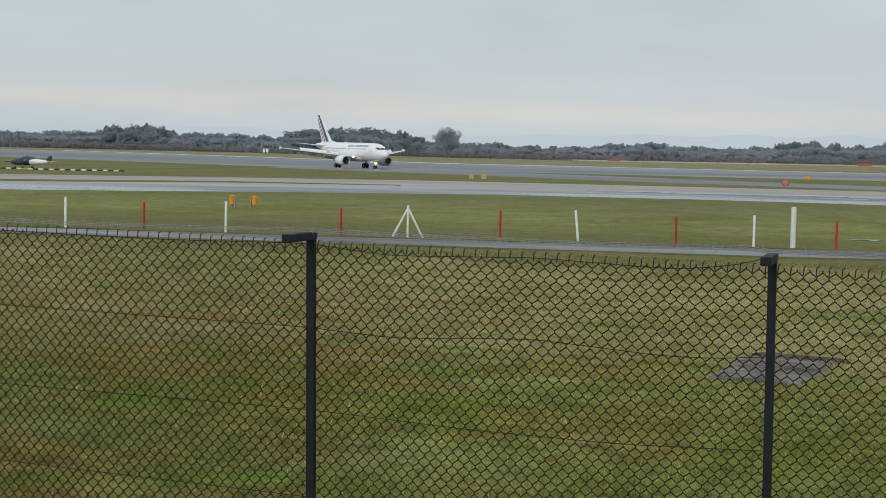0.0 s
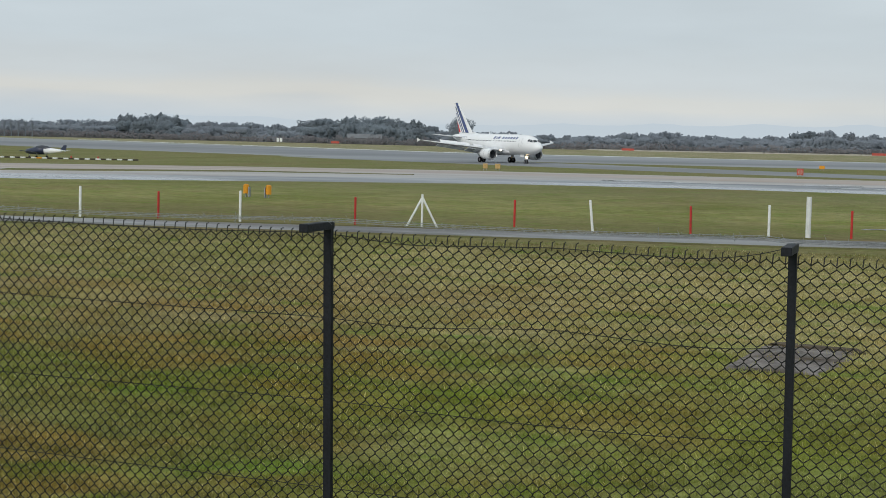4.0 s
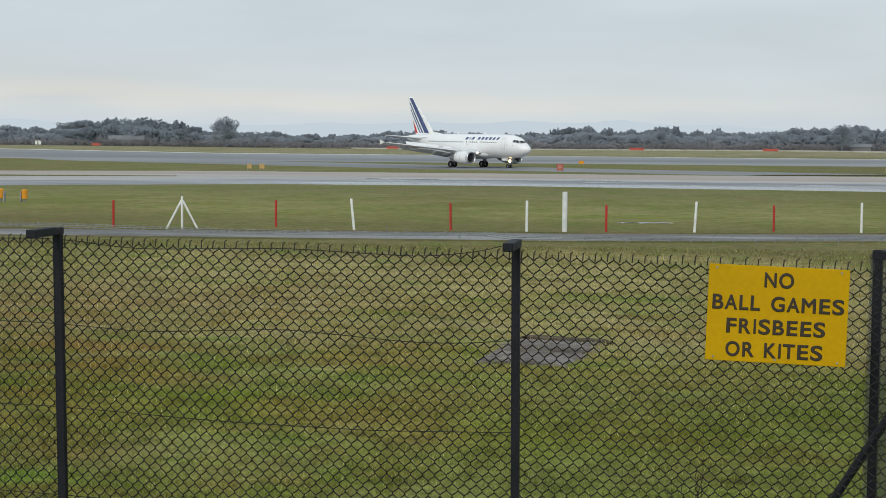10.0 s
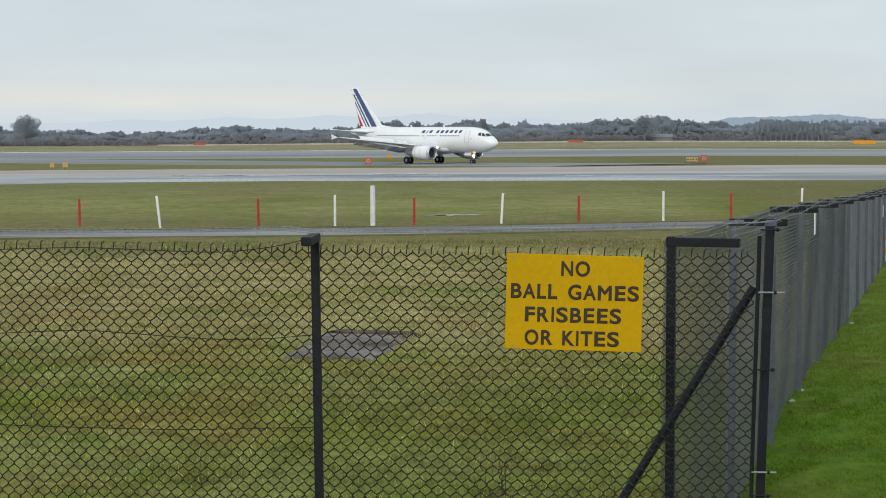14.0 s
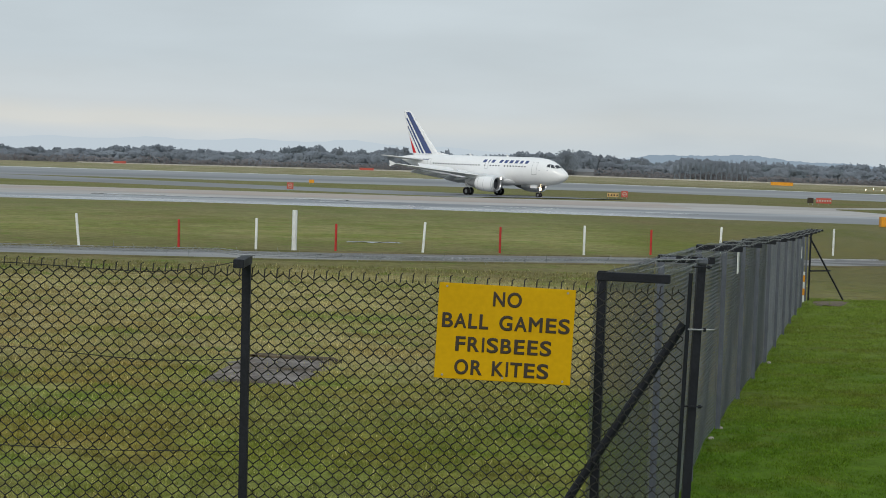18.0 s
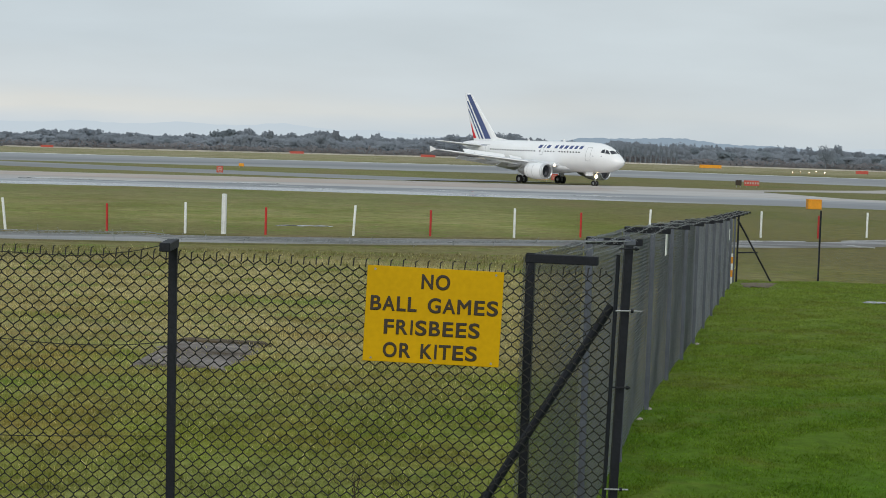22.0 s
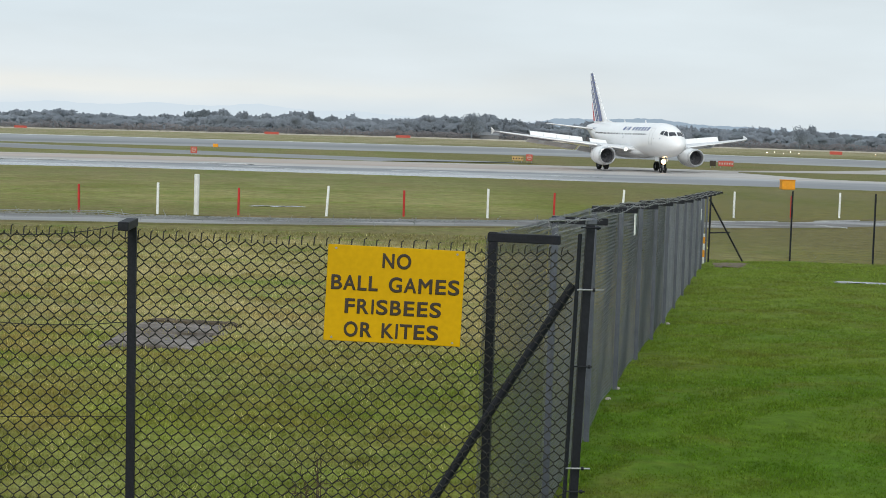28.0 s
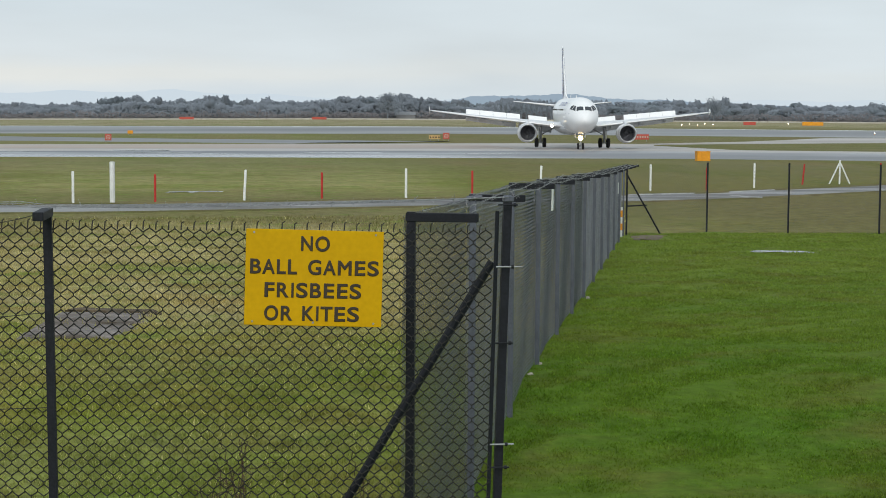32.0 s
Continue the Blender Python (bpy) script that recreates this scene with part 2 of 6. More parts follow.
    val = math2("MULTIPLY", ranged(noise_at(1.7), 0.3, 0.7, (1 - soft) * gain, (1 + soft) * gain), ranged(noise_at(7.0, detail=3.0), 0.3, 0.7, 1 - fine, 1 + fine))
    if blades:
        val = math2("MULTIPLY", val, ranged(geo.outputs["Random Per Island"], 0.0, 1.0, 0.7, 1.3))
        col = mix(ranged(geo.outputs["Random Per Island"], 0.94, 0.95, 0.0, 0.55), col, tuple(1.2 * c for c in straw))
    sc = nt.nodes.new("ShaderNodeVectorMath")
    sc.operation = "SCALE"
    nt.links.new(col, sc.inputs[0])
    nt.links.new(val, sc.inputs["Scale"])
    nt.links.new(sc.outputs[0], b.inputs["Base Color"])
    if blades:
        df, tr, mx = (nt.nodes.new(k) for k in ("ShaderNodeBsdfDiffuse", "ShaderNodeBsdfTranslucent", "ShaderNodeMixShader"))
        nt.links.new(sc.outputs[0], df.inputs[0])
        nt.links.new(sc.outputs[0], tr.inputs[0])
        nt.links.new(df.outputs[0], mx.inputs[1])
        nt.links.new(tr.outputs[0], mx.inputs[2])
        nt.links.new(mx.outputs[0], nt.nodes["Material Output"].inputs[0])
    else:
        bp = nt.nodes.new("ShaderNodeBump")
        bp.inputs["Strength"].default_value, bp.inputs["Distance"].default_value = 0.7, 0.03
        nt.links.new(noise_at(14.0, detail=4.0), bp.inputs["Height"])
        nt.links.new(bp.outputs[0], b.inputs["Normal"])
    return m


TURF = ((0.162, 0.212, 0.026), (0.345, 0.305, 0.145), (0.225, 0.182, 0.055), (23.0, 33.0, 53.0, 63.0))
LAWN = ((0.068, 0.142, 0.012), (0.112, 0.162, 0.02), (0.115, 0.13, 0.026))
M_GROUND = turf("airfield_turf", *TURF)
M_BLADES = turf("rough_grass_blades", *TURF, gain=1.4, blades=True)
M_LAWN = turf("mown_lawn", *LAWN, worn=(17.0, 40.0, (0.17, 0.215, 0.045)))
M_LAWNBLADES = turf("lawn_blades", *LAWN, gain=1.4, blades=True, worn=(17.0, 40.0, (0.17, 0.215, 0.045)))
M_ASPHALT = wet(material("wet_asphalt", (0.17, 0.18, 0.195), 0.4, vary=0.1, scale=0.08, fine=1.3, second=(0.22, 0.225, 0.235), second_scale=0.03, spec=0.5, stretch=(0.25, 1, 1)), 0.2, 0.62, 0.035, (0.45, 1, 1))
M_RUNWAY = wet(material("damp_runway_asphalt", (0.165, 0.172, 0.182), 0.5, vary=0.08, scale=0.02, fine=0.3, second=(0.2, 0.205, 0.21), second_scale=0.012, spec=0.4, stretch=(0.4, 1, 1)), 0.42, 0.7, 0.012, (0.4, 1, 1))
M_CONCRETE = wet(material("damp_concrete", (0.36, 0.33, 0.305), 0.5, vary=0.08, scale=0.06, fine=1.0, second=(0.40, 0.375, 0.355), second_scale=0.04, stretch=(0.3, 1, 1)), 0.45, 0.85, 0.06, (0.18, 1, 1))
M_BROWN = wet(material("brownish_concrete", (0.40, 0.33, 0.28), 0.6, vary=0.08, scale=0.06, fine=1.0, second=(0.36, 0.31, 0.28), second_scale=0.04, stretch=(0.3, 1, 1)), 0.5, 0.85, 0.06, (0.18, 1, 1))
M_ROAD = wet(material("service_road_tarmac", (0.14, 0.137, 0.136), 0.5, vary=0.15, scale=0.5, fine=6.0, second=(0.18, 0.172, 0.166), second_scale=0.2, spec=0.25), 0.35, 0.75, 0.3)
M_POST = material("black_paint", (0.012, 0.014, 0.019), 0.6, vary=0.25, scale=6.0, fine=60.0, bump=0.15, spec=0.2)
M_WIRE = material("black_plastic_wire", (0.037, 0.037, 0.034), 0.55, vary=0.15, scale=3.0, fine=30.0, spec=0.2)
M_GREYPOST = material("grey_blue_paint", (0.085, 0.096, 0.12), 0.5, vary=0.2, scale=4.0, fine=40.0)
M_GREYWIRE = material("grey_coated_wire", (0.2, 0.215, 0.245), 0.5, vary=0.2, scale=2.0, fine=30.0)
M_DARKWIRE = material("dark_coated_wire", (0.1, 0.115, 0.14), 0.5, vary=0.2, scale=2.0, fine=30.0)
M_GALV = material("galvanised_wire", (0.3, 0.315, 0.325), 0.5, metal=0.5, vary=0.2, scale=8.0, fine=60.0)
M_YELLOW = material("yellow_sign_face", (0.56, 0.328, 0.002), 0.5, vary=0.05, scale=2.0, fine=30.0, spec=0.12)
M_BLACKTEXT = material("black_lettering", (0.03, 0.02, 0.01), 0.6, vary=0.1)
M_WHITE = material("white_pole_paint", (0.74, 0.76, 0.74), 0.6, vary=0.1, scale=3.0, fine=30.0, obj=0.08)
M_RED = material("red_pole_paint", (0.42, 0.02, 0.015), 0.6, vary=0.2, scale=3.0, fine=30.0, obj=0.15)
M_PATCH = wet(material("bare_stony_slab", (0.20, 0.175, 0.158), 0.6, vary=0.35, scale=1.5, fine=9.0, bump=0.8, bump_scale=10.0, second=(0.075, 0.058, 0.04), second_scale=1.1, second_amount=0.8, spec=0.06), 0.5, 0.9, 0.9, (1, 1, 1))
M_ORANGE = material("orange_marker_paint", (0.72, 0.30, 0.01), 0.55, vary=0.12, scale=2.0, fine=20.0)
M_AMBER = material("faded_amber_paint", (0.5, 0.33, 0.13), 0.7, vary=0.15, scale=2.0, fine=20.0)
M_REDSIGN = material("red_sign_panel", (0.46, 0.075, 0.05), 0.5, vary=0.1)


def twigs(name, base, vary):
    """Thin twigs and needles, which pass on half of the light that meets them."""
    m = material(name, base, 1.0, vary=vary, scale=0.03, fine=0.14, spec=0.0)
    nt = m.node_tree
    b = nt.nodes["Principled BSDF"]
    colour = b.inputs["Base Color"].links[0].from_socket
    df, tr, mx = (nt.nodes.new(k) for k in ("ShaderNodeBsdfDiffuse", "ShaderNodeBsdfTranslucent", "ShaderNodeMixShader"))
    mx.inputs[0].default_value = 0.3
    nt.links.new(colour, df.inputs[0])
    nt.links.new(colour, tr.inputs[0])
    nt.links.new(df.outputs[0], mx.inputs[1])
    nt.links.new(tr.outputs[0], mx.inputs[2])
    nt.links.new(mx.outputs[0], nt.nodes["Material Output"].inputs[0])
    return m


# lightened and blued: aerial haze is part of these far tree colours
M_WOOD = twigs("haze_tinted_bare_trees", (0.248, 0.28, 0.318), 0.16)
M_WOOD2 = twigs("haze_tinted_scrub", (0.208, 0.2, 0.208), 0.14)
M_PINE = twigs("haze_tinted_evergreen", (0.212, 0.248, 0.278), 0.16)
# the hills glow: distance haze is put into their emission colours
M_HILL = glow("hill_haze_glow", (0.25, 0.32, 0.39), 1.0)
M_HILL2 = glow("ridge_haze_glow", (0.49, 0.562, 0.618), 1.0)
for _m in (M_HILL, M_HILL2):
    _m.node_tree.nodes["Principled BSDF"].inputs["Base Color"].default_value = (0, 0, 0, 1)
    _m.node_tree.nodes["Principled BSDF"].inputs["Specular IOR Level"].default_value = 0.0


# ---------------------------------------------------------------- mesh helpers


def mesh_np(name, verts, faces):
    """A mesh from arrays: verts n x 3, faces m x 3 or m x 4."""
    me = bpy.data.meshes.new(name)
    verts, faces = np.asarray(verts, np.float32), np.asarray(faces, np.int32)
    k = faces.shape[1]
    me.vertices.add(len(verts))
    me.vertices.foreach_set("co", verts.ravel())
    me.loops.add(faces.size)
    me.loops.foreach_set("vertex_index", faces.ravel())
    me.polygons.add(len(faces))
    me.polygons.foreach_set("loop_start", np.arange(len(faces), dtype=np.int32) * k)
    me.update(calc_edges=True)
    return me


def part(name, bm, mat, parent=None, label="", smooth=False):
    """One mesh object from a bmesh or a mesh, under its thing."""
    if isinstance(bm, bmesh.types.BMesh):
        me = bpy.data.meshes.new(name)
        bmesh.ops.recalc_face_normals(bm, faces=bm.faces)
        bm.to_mesh(me)
        bm.free()
    else:
        me = bm
    if mat and not me.materials:
        me.materials.append(mat)
    if smooth:
        me.polygons.foreach_set("use_smooth", np.ones(len(me.polygons), dtype=bool))
    ob = new(name, me)
    ob.parent = parent
    if label:
        ob["label"] = label
    return ob


def thing(name, m, label, category, group="", kind=""):
    ob = new(name)
    ob.empty_display_size = 0.1
    ob.matrix_world = m
    return tagged(ob, label, category, group, kind)


def box(bm, x0, y0, z0, x1, y1, z1, bevel=0.0):
    v = [bm.verts.new(p) for p in ((x0, y0, z0), (x1, y0, z0), (x1, y1, z0), (x0, y1, z0), (x0, y0, z1), (x1, y0, z1), (x1, y1, z1), (x0, y1, z1))]
    fs = [bm.faces.new([v[i] for i in q]) for q in ((3, 2, 1, 0), (4, 5, 6, 7), (0, 1, 5, 4), (1, 2, 6, 5), (2, 3, 7, 6), (3, 0, 4, 7))]
    if bevel:
        edges = {e for f in fs for e in f.edges}
        bmesh.ops.bevel(bm, geom=list(edges), offset=bevel, segments=1, affect="EDGES")
    return bm


def tube(bm, a, b, r0, r1=None, n=8, caps=True):
    """A round bar from a to b."""
    a, b, r1 = Vector(a), Vector(b), r0 if r1 is None else r1
    q = (b - a).to_track_quat("Z", "Y")
    rings = []
    for p, r in ((a, r0), (b, r1)):
        rings.append([bm.verts.new(p + q @ Vector((r * math.cos(2 * math.pi * i / n), r * math.sin(2 * math.pi * i / n), 0))) for i in range(n)])
    for i in range(n):
        bm.faces.new((rings[0][i], rings[0][(i + 1) % n], rings[1][(i + 1) % n], rings[1][i]))
    if caps:
        bm.faces.new(rings[0][::-1])
        bm.faces.new(rings[1])
    return bm


def wire_np(lines, r, n=3):
    """Thin round wires along polylines, as one mesh: lines is k x m x 3."""
    lines = np.asarray(lines, np.float64)
    k, m, _ = lines.shape
    d = np.gradient(lines, axis=1)
    d /= np.linalg.norm(d, axis=2, keepdims=True) + 1e-9
    ref = np.where(np.abs(d[..., 2:3]) > 0.9, np.array([1.0, 0, 0]), np.array([0, 0, 1.0]))
    u = np.cross(d, ref)
    u /= np.linalg.norm(u, axis=2, keepdims=True) + 1e-9
    w = np.cross(d, u)
    ang = 2 * np.pi * np.arange(n) / n
    verts = lines[:, :, None] + r * (np.cos(ang)[:, None] * u[:, :, None] + np.sin(ang)[:, None] * w[:, :, None])
    idx = np.arange(k * m * n).reshape(k, m, n)
    nxt = np.roll(idx, -1, axis=2)
    faces = np.stack([idx[:, :-1], nxt[:, :-1], nxt[:, 1:], idx[:, 1:]], -1).reshape(-1, 4)
    return mesh_np("wire", verts.reshape(-1, 3), faces)


# ---------------------------------------------------------------- ground
GY = [-60, -20, -2, 3, 8, 11, 15, 18, 20.2, 24, 32, 53, 72, 110, 160, 210, 250, 290, 340, 400, 480, 5000]
GZ = [2.4, 2.4, 2.3, 1.5, 1.02, 0.76, 0.48, 0.58, 0.70, 0.64, 0.42, 0.1, 0.05, -0.15, -0.45, -0.48, -0.6, -0.78, -0.74, -0.62, -0.48, -0.45]


def ground_z(x, y):
    """Height of the land: a low bank at the fence, then an airfield that falls away gently to the west."""
    s = np.clip((np.asarray(y, float) - 80) / 170, 0, 1)
    s = s * s * (3 - 2 * s)
    return np.interp(y, GY, GZ) - 0.0085 * np.clip(40 - np.asarray(x, float), 0, 190) * s


def grid_mesh(name, xs, ys, dz=0.0, rough=0.0):
    X, Y = np.meshgrid(xs, ys)
    Z = ground_z(X, Y) + dz
    if rough:
        rng = np.random.default_rng(3)
        Z = Z + rough * rng.standard_normal(Z.shape) * np.clip(1 - np.abs(Y - 30) / 32, 0, 1)
    idx = np.arange(X.size).reshape(X.shape)
    f = np.stack([idx[:-1, :-1], idx[:-1, 1:], idx[1:, 1:], idx[1:, :-1]], -1).reshape(-1, 4)
    return mesh_np(name, np.stack([X, Y, Z], -1).reshape(-1, 3), f)


gx = np.unique(np.concatenate([np.linspace(-4500, -400, 12), np.linspace(-400, -60, 35), np.linspace(-60, 60, 121), np.linspace(60, 400, 35), np.linspace(400, 4500, 12)]))
gy = np.unique(np.concatenate([np.linspace(-3000, -60, 8), np.linspace(-60, 0, 16), np.linspace(0, 100, 126), np.linspace(100, 300, 81), np.linspace(300, 900, 25), np.linspace(900, 4900, 12), GY[:-1]]))
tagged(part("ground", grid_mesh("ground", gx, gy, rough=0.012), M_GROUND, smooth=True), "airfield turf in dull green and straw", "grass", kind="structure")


def along(pts, n):
    """n points evenly spread on a polyline."""
    p = np.array(pts, float)
    d = np.r_[0, np.cumsum(np.hypot(*np.diff(p, axis=0).T))]
    s = np.linspace(0, d[-1], n)
    return np.stack([np.interp(s, d, p[:, 0]), np.interp(s, d, p[:, 1])], -1)


def ribbon(name, near, far, mat, label, category, dz=0.05, n=80, m=14, kind="structure"):
    """A paved or planted strip between two edges, laid on the land, with its own thickness."""
    a, b = along(near, n), along(far, n)
    t = np.linspace(0, 1, m)[:, None, None]
    xy = a[None] * (1 - t) + b[None] * t
    z = ground_z(xy[..., 0], xy[..., 1]) + dz
    z[0] -= dz + 0.03
    z[-1] -= dz + 0.03
    xy[0], xy[-1] = xy[1] * 0.001 + xy[0] * 0.999, xy[-2] * 0.001 + xy[-1] * 0.999
    v = np.concatenate([xy, z[..., None]], -1)
    idx = np.arange(n * m).reshape(m, n)
    f = np.stack([idx[:-1, :-1], idx[:-1, 1:], idx[1:, 1:], idx[1:, :-1]], -1).reshape(-1, 4)
    return tagged(part(name, mesh_np(name, v.reshape(-1, 3), f), mat), label, category, kind=kind)


TAXI_NEAR = [(-130, 66), (-67, 120), (-55, 143), (-42, 161), (-20, 165), (0, 162), (20, 159.5), (40, 156), (56, 151), (90, 140), (200, 105)]
TAXI_FAR = [(-230, 150), (-128, 217), (-104, 238), (-73, 249), (-40, 244), (0, 237), (40, 236), (55, 232), (100, 222), (230, 180)]
M_TURF2 = turf("short_airfield_grass", (0.125, 0.145, 0.045), (0.195, 0.175, 0.085), (0.16, 0.13, 0.055))
M_PALE = material("bleached_barrier_paint", (0.45, 0.43, 0.38), 0.9, vary=0.15, scale=0.05, fine=0.5)
ribbon("taxiway", TAXI_NEAR, TAXI_FAR, M_CONCRETE, "pale damp concrete taxiway", "taxiway", 0.06, 120, 30)
TAXI_MID = [(x + dx, y + dy) for (x, y), dx, dy in zip(TAXI_NEAR, (-14, -14, -12, -8, 0, 0, 0, 2, 6, 10, 20), (14, 16, 18, 24, 27, 28, 29, 30, 30, 30, 30))]
ribbon("taxiway_lane", TAXI_NEAR, TAXI_MID, M_ASPHALT, "wet blue-grey asphalt lane of the taxiway", "taxiway", 0.10, 120, 12)
ribbon("runway", [(-330, 440), (-218, 400), (-120, 372), (0, 348), (104, 318), (260, 270)], [(-420, 640), (-250, 560), (-120, 505), (0, 463), (110, 432), (300, 380)], M_RUNWAY, "damp grey runway beyond the taxiway", "runway", 0.08, 120, 30)
ribbon("taxiway_link", [(-150, 370), (-100, 330), (-60, 297), (-20, 262), (5, 240)], [(-110, 380), (-60, 338), (-28, 308), (5, 276), (30, 250)], M_RUNWAY, "damp asphalt exit between runway and taxiway", "taxiway", 0.10, 60, 10)
ribbon("taxiway_apron", [(50, 232), (75, 262), (104, 312), (150, 300)], [(90, 180), (120, 220), (150, 250), (260, 262)], M_CONCRETE, "pale damp concrete at the taxiway junction", "taxiway", 0.09, 40, 12)
ribbon("taxiway_shoulder", [(-200, 172), (-97, 168), (-84, 195), (-60, 210), (-20, 205), (30, 195)], [(-230, 150), (-128, 217), (-104, 238), (-73, 247.5), (-20, 240), (30, 225)], M_BROWN, "brownish damp concrete shoulder", "taxiway", 0.09, 60, 12)
ribbon("verge", [(-92, 152), (-80, 186), (-62, 196)], [(-98, 165), (-85, 195), (-62, 197)], M_TURF2, "narrow dark grass strip beside the taxiway", "grass", 0.14, 40, 6)
ribbon("verge", [(51, 216), (54, 190), (70, 184), (140, 160)], [(51.5, 218), (61, 227), (95, 250), (190, 250)], M_TURF2, "low grass island beside the taxiway", "grass", 0.14, 40, 12)
ribbon("road", [(-90, 52), (-60, 57), (-37, 60), (-18, 63.2), (-5, 65.4), (0, 67), (8, 70), (17.6, 74), (22, 76.5), (32.5, 85.2), (60, 108)], [(-90, 57), (-60, 61.5), (-37, 64), (-18, 67.7), (-5, 70.8), (0, 72.3), (8, 75.5), (17.6, 79.3), (22, 81.5), (32.5, 90.5), (60, 114)], M_ROAD, "damp grey tarmac service road", "road", 0.04, 120, 8)


M_ROADSIDE = turf("worn_roadside_turf", (0.10, 0.105, 0.03), (0.2, 0.16, 0.08), (0.10, 0.075, 0.04))
ROAD_FAR = [(-90, 57), (-60, 61.5), (-37, 64), (-18, 67.7), (-5, 70.8), (0, 72.3), (8, 75.5), (17.6, 79.3), (22, 81.5), (32.5, 90.5), (60, 114)]
ribbon("road_verge", [(x, y + 0.02) for x, y in ROAD_FAR], [(x, y + 1.3) for x, y in ROAD_FAR], M_ROADSIDE, "worn brown turf edge of the service road", "grass", 0.025, 120, 5)
ROAD_NEAR = [(-90, 52), (-60, 57), (-37, 60), (-18, 63.2), (-5, 65.4), (0, 67), (8, 70), (17.6, 74), (22, 76.5), (32.5, 85.2), (60, 108)]
ribbon("road_verge", [(x, y - 1.2) for x, y in ROAD_NEAR], [(x, y - 0.02) for x, y in ROAD_NEAR], M_ROADSIDE, "worn brown turf edge of the service road", "grass", 0.025, 120, 5)


def ragged_patch(name, corners, mat, label, category, dz, jag=0.12, n=26, seed=2):
    """A flat bare place with a ragged outline, laid on the land."""
    r = np.random.default_rng(seed)
    c = np.array(corners, float)
    u, v = np.meshgrid(np.linspace(0, 1, n), np.linspace(0, 1, n))
    xy = (c[0] * ((1 - u) * (1 - v))[..., None] + c[1] * (u * (1 - v))[..., None] + c[2] * (u * v)[..., None] + c[3] * ((1 - u) * v)[..., None])
    rim = np.maximum(np.abs(u - 0.5), np.abs(v - 0.5)) > 0.499
    xy += rim[..., None] * r.standard_normal(xy.shape) * jag
    z = ground_z(xy[..., 0], xy[..., 1]) + dz + 0.006 * r.standard_normal(u.shape)
    z[rim] -= dz + 0.02
    idx = np.arange(n * n).reshape(n, n)
    f = np.stack([idx[:-1, :-1], idx[:-1, 1:], idx[1:, 1:], idx[1:, :-1]], -1).reshape(-1, 4)
    return tagged(part(name, mesh_np(name, np.concatenate([xy, z[..., None]], -1).reshape(-1, 3), f), mat), label, category)


ragged_patch("bare_patch", [(-3.32, 25.5), (-1.87, 25.0), (-1.58, 29.1), (-3.1, 29.55)], M_PATCH, "bare wet stony slab in the grass", "slab", 0.035, 0.13)
M_SODEARTH = material("dark_sod_edge", (0.09, 0.07, 0.045), 0.95, vary=0.3, scale=2.0, fine=12.0, bump=0.6)
for _k, _c in enumerate(([(-3.1, 29.5), (-1.55, 29.05), (-1.45, 29.4), (-3.0, 29.9)],)):
    ragged_patch("sod_edge", _c, M_SODEARTH, "dark ragged sod edge along the bare slab", "earth", 0.06, 0.12, 18, 30 + _k)
M_WATER = material("standing_water", (0.2, 0.21, 0.2), 0.04, vary=0.1)
ragged_patch("puddle", [(13.25, 44.1), (14.95, 43.9), (14.8, 44.4), (13.35, 44.75)], M_WATER, "shallow puddle on the lawn", "puddle", 0.05, 0.3, 16, 4)
# pale stones and whitish grass, drawn with the water surface
ragged_patch("puddle", [(-4.1, 81.6), (-1.4, 82.4), (-1.5, 83.0), (-3.9, 82.1)], M_WATER, "thin pale streak of stones and whitish grass in the field", "puddle", 0.03, 0.25, 16, 5)

# rainwater standing on the taxiway
for _k, (_x, _y, _l, _w) in enumerate(((-33.5, 191.5, 9.0, 2.2), (-26.5, 187.0, 6.0, 1.6), (-12.2, 192.5, 6.5, 2.0), (-9.0, 180.0, 7.0, 1.8), (-2.8, 172.5, 5.5, 1.5), (9.5, 178.0, 9.0, 1.6), (24.0, 172.0, 6.0, 1.4))):
    ragged_patch("puddle", [(_x - _l / 2, _y - _w / 2), (_x + _l / 2, _y - _w / 2 - 0.4), (_x + _l * 0.4, _y + _w / 2), (_x - _l * 0.55, _y + _w / 2 + 0.4)], M_WATER, "shallow sheet of rainwater on the taxiway", "puddle", 0.118, 0.45, 18, 40 + _k)

# mown lawn on the public side of the long fence
ly = np.unique(np.concatenate([np.linspace(-20, 11, 32), [8.0, 3.0, -2.0], np.linspace(11.6, 52.0, 80)]))
LEFT = np.where(ly < 11.0, 1.2 + 0 * ly, 1.24 + (ly - 11.63) * 0.2542 - 0.1)
U = np.linspace(0, 1, 60) ** 1.6
LX = LEFT[:, None] + U[None] * (60 - LEFT[:, None])
LY = ly[:, None] + 0 * LX + np.where(ly > 45, (ly - 45) / 7, 0)[:, None] * (1.6 * np.clip((LX - 11.6) / 3.1, 0, 1) - 0.32 * np.clip(LX - 14.7, 0, 30))
LZ = ground_z(LX, LY) + 0.035 + 0.008 * np.random.default_rng(8).standard_normal(LX.shape)
idx = np.arange(LX.size).reshape(LX.shape)
f = np.stack([idx[:-1, :-1], idx[:-1, 1:], idx[1:, 1:], idx[1:, :-1]], -1).reshape(-1, 4)
tagged(part("lawn", mesh_np("lawn", np.stack([LX, LY, LZ], -1).reshape(-1, 3), f), M_LAWN, smooth=True), "bright green mown lawn", "grass", kind="structure")


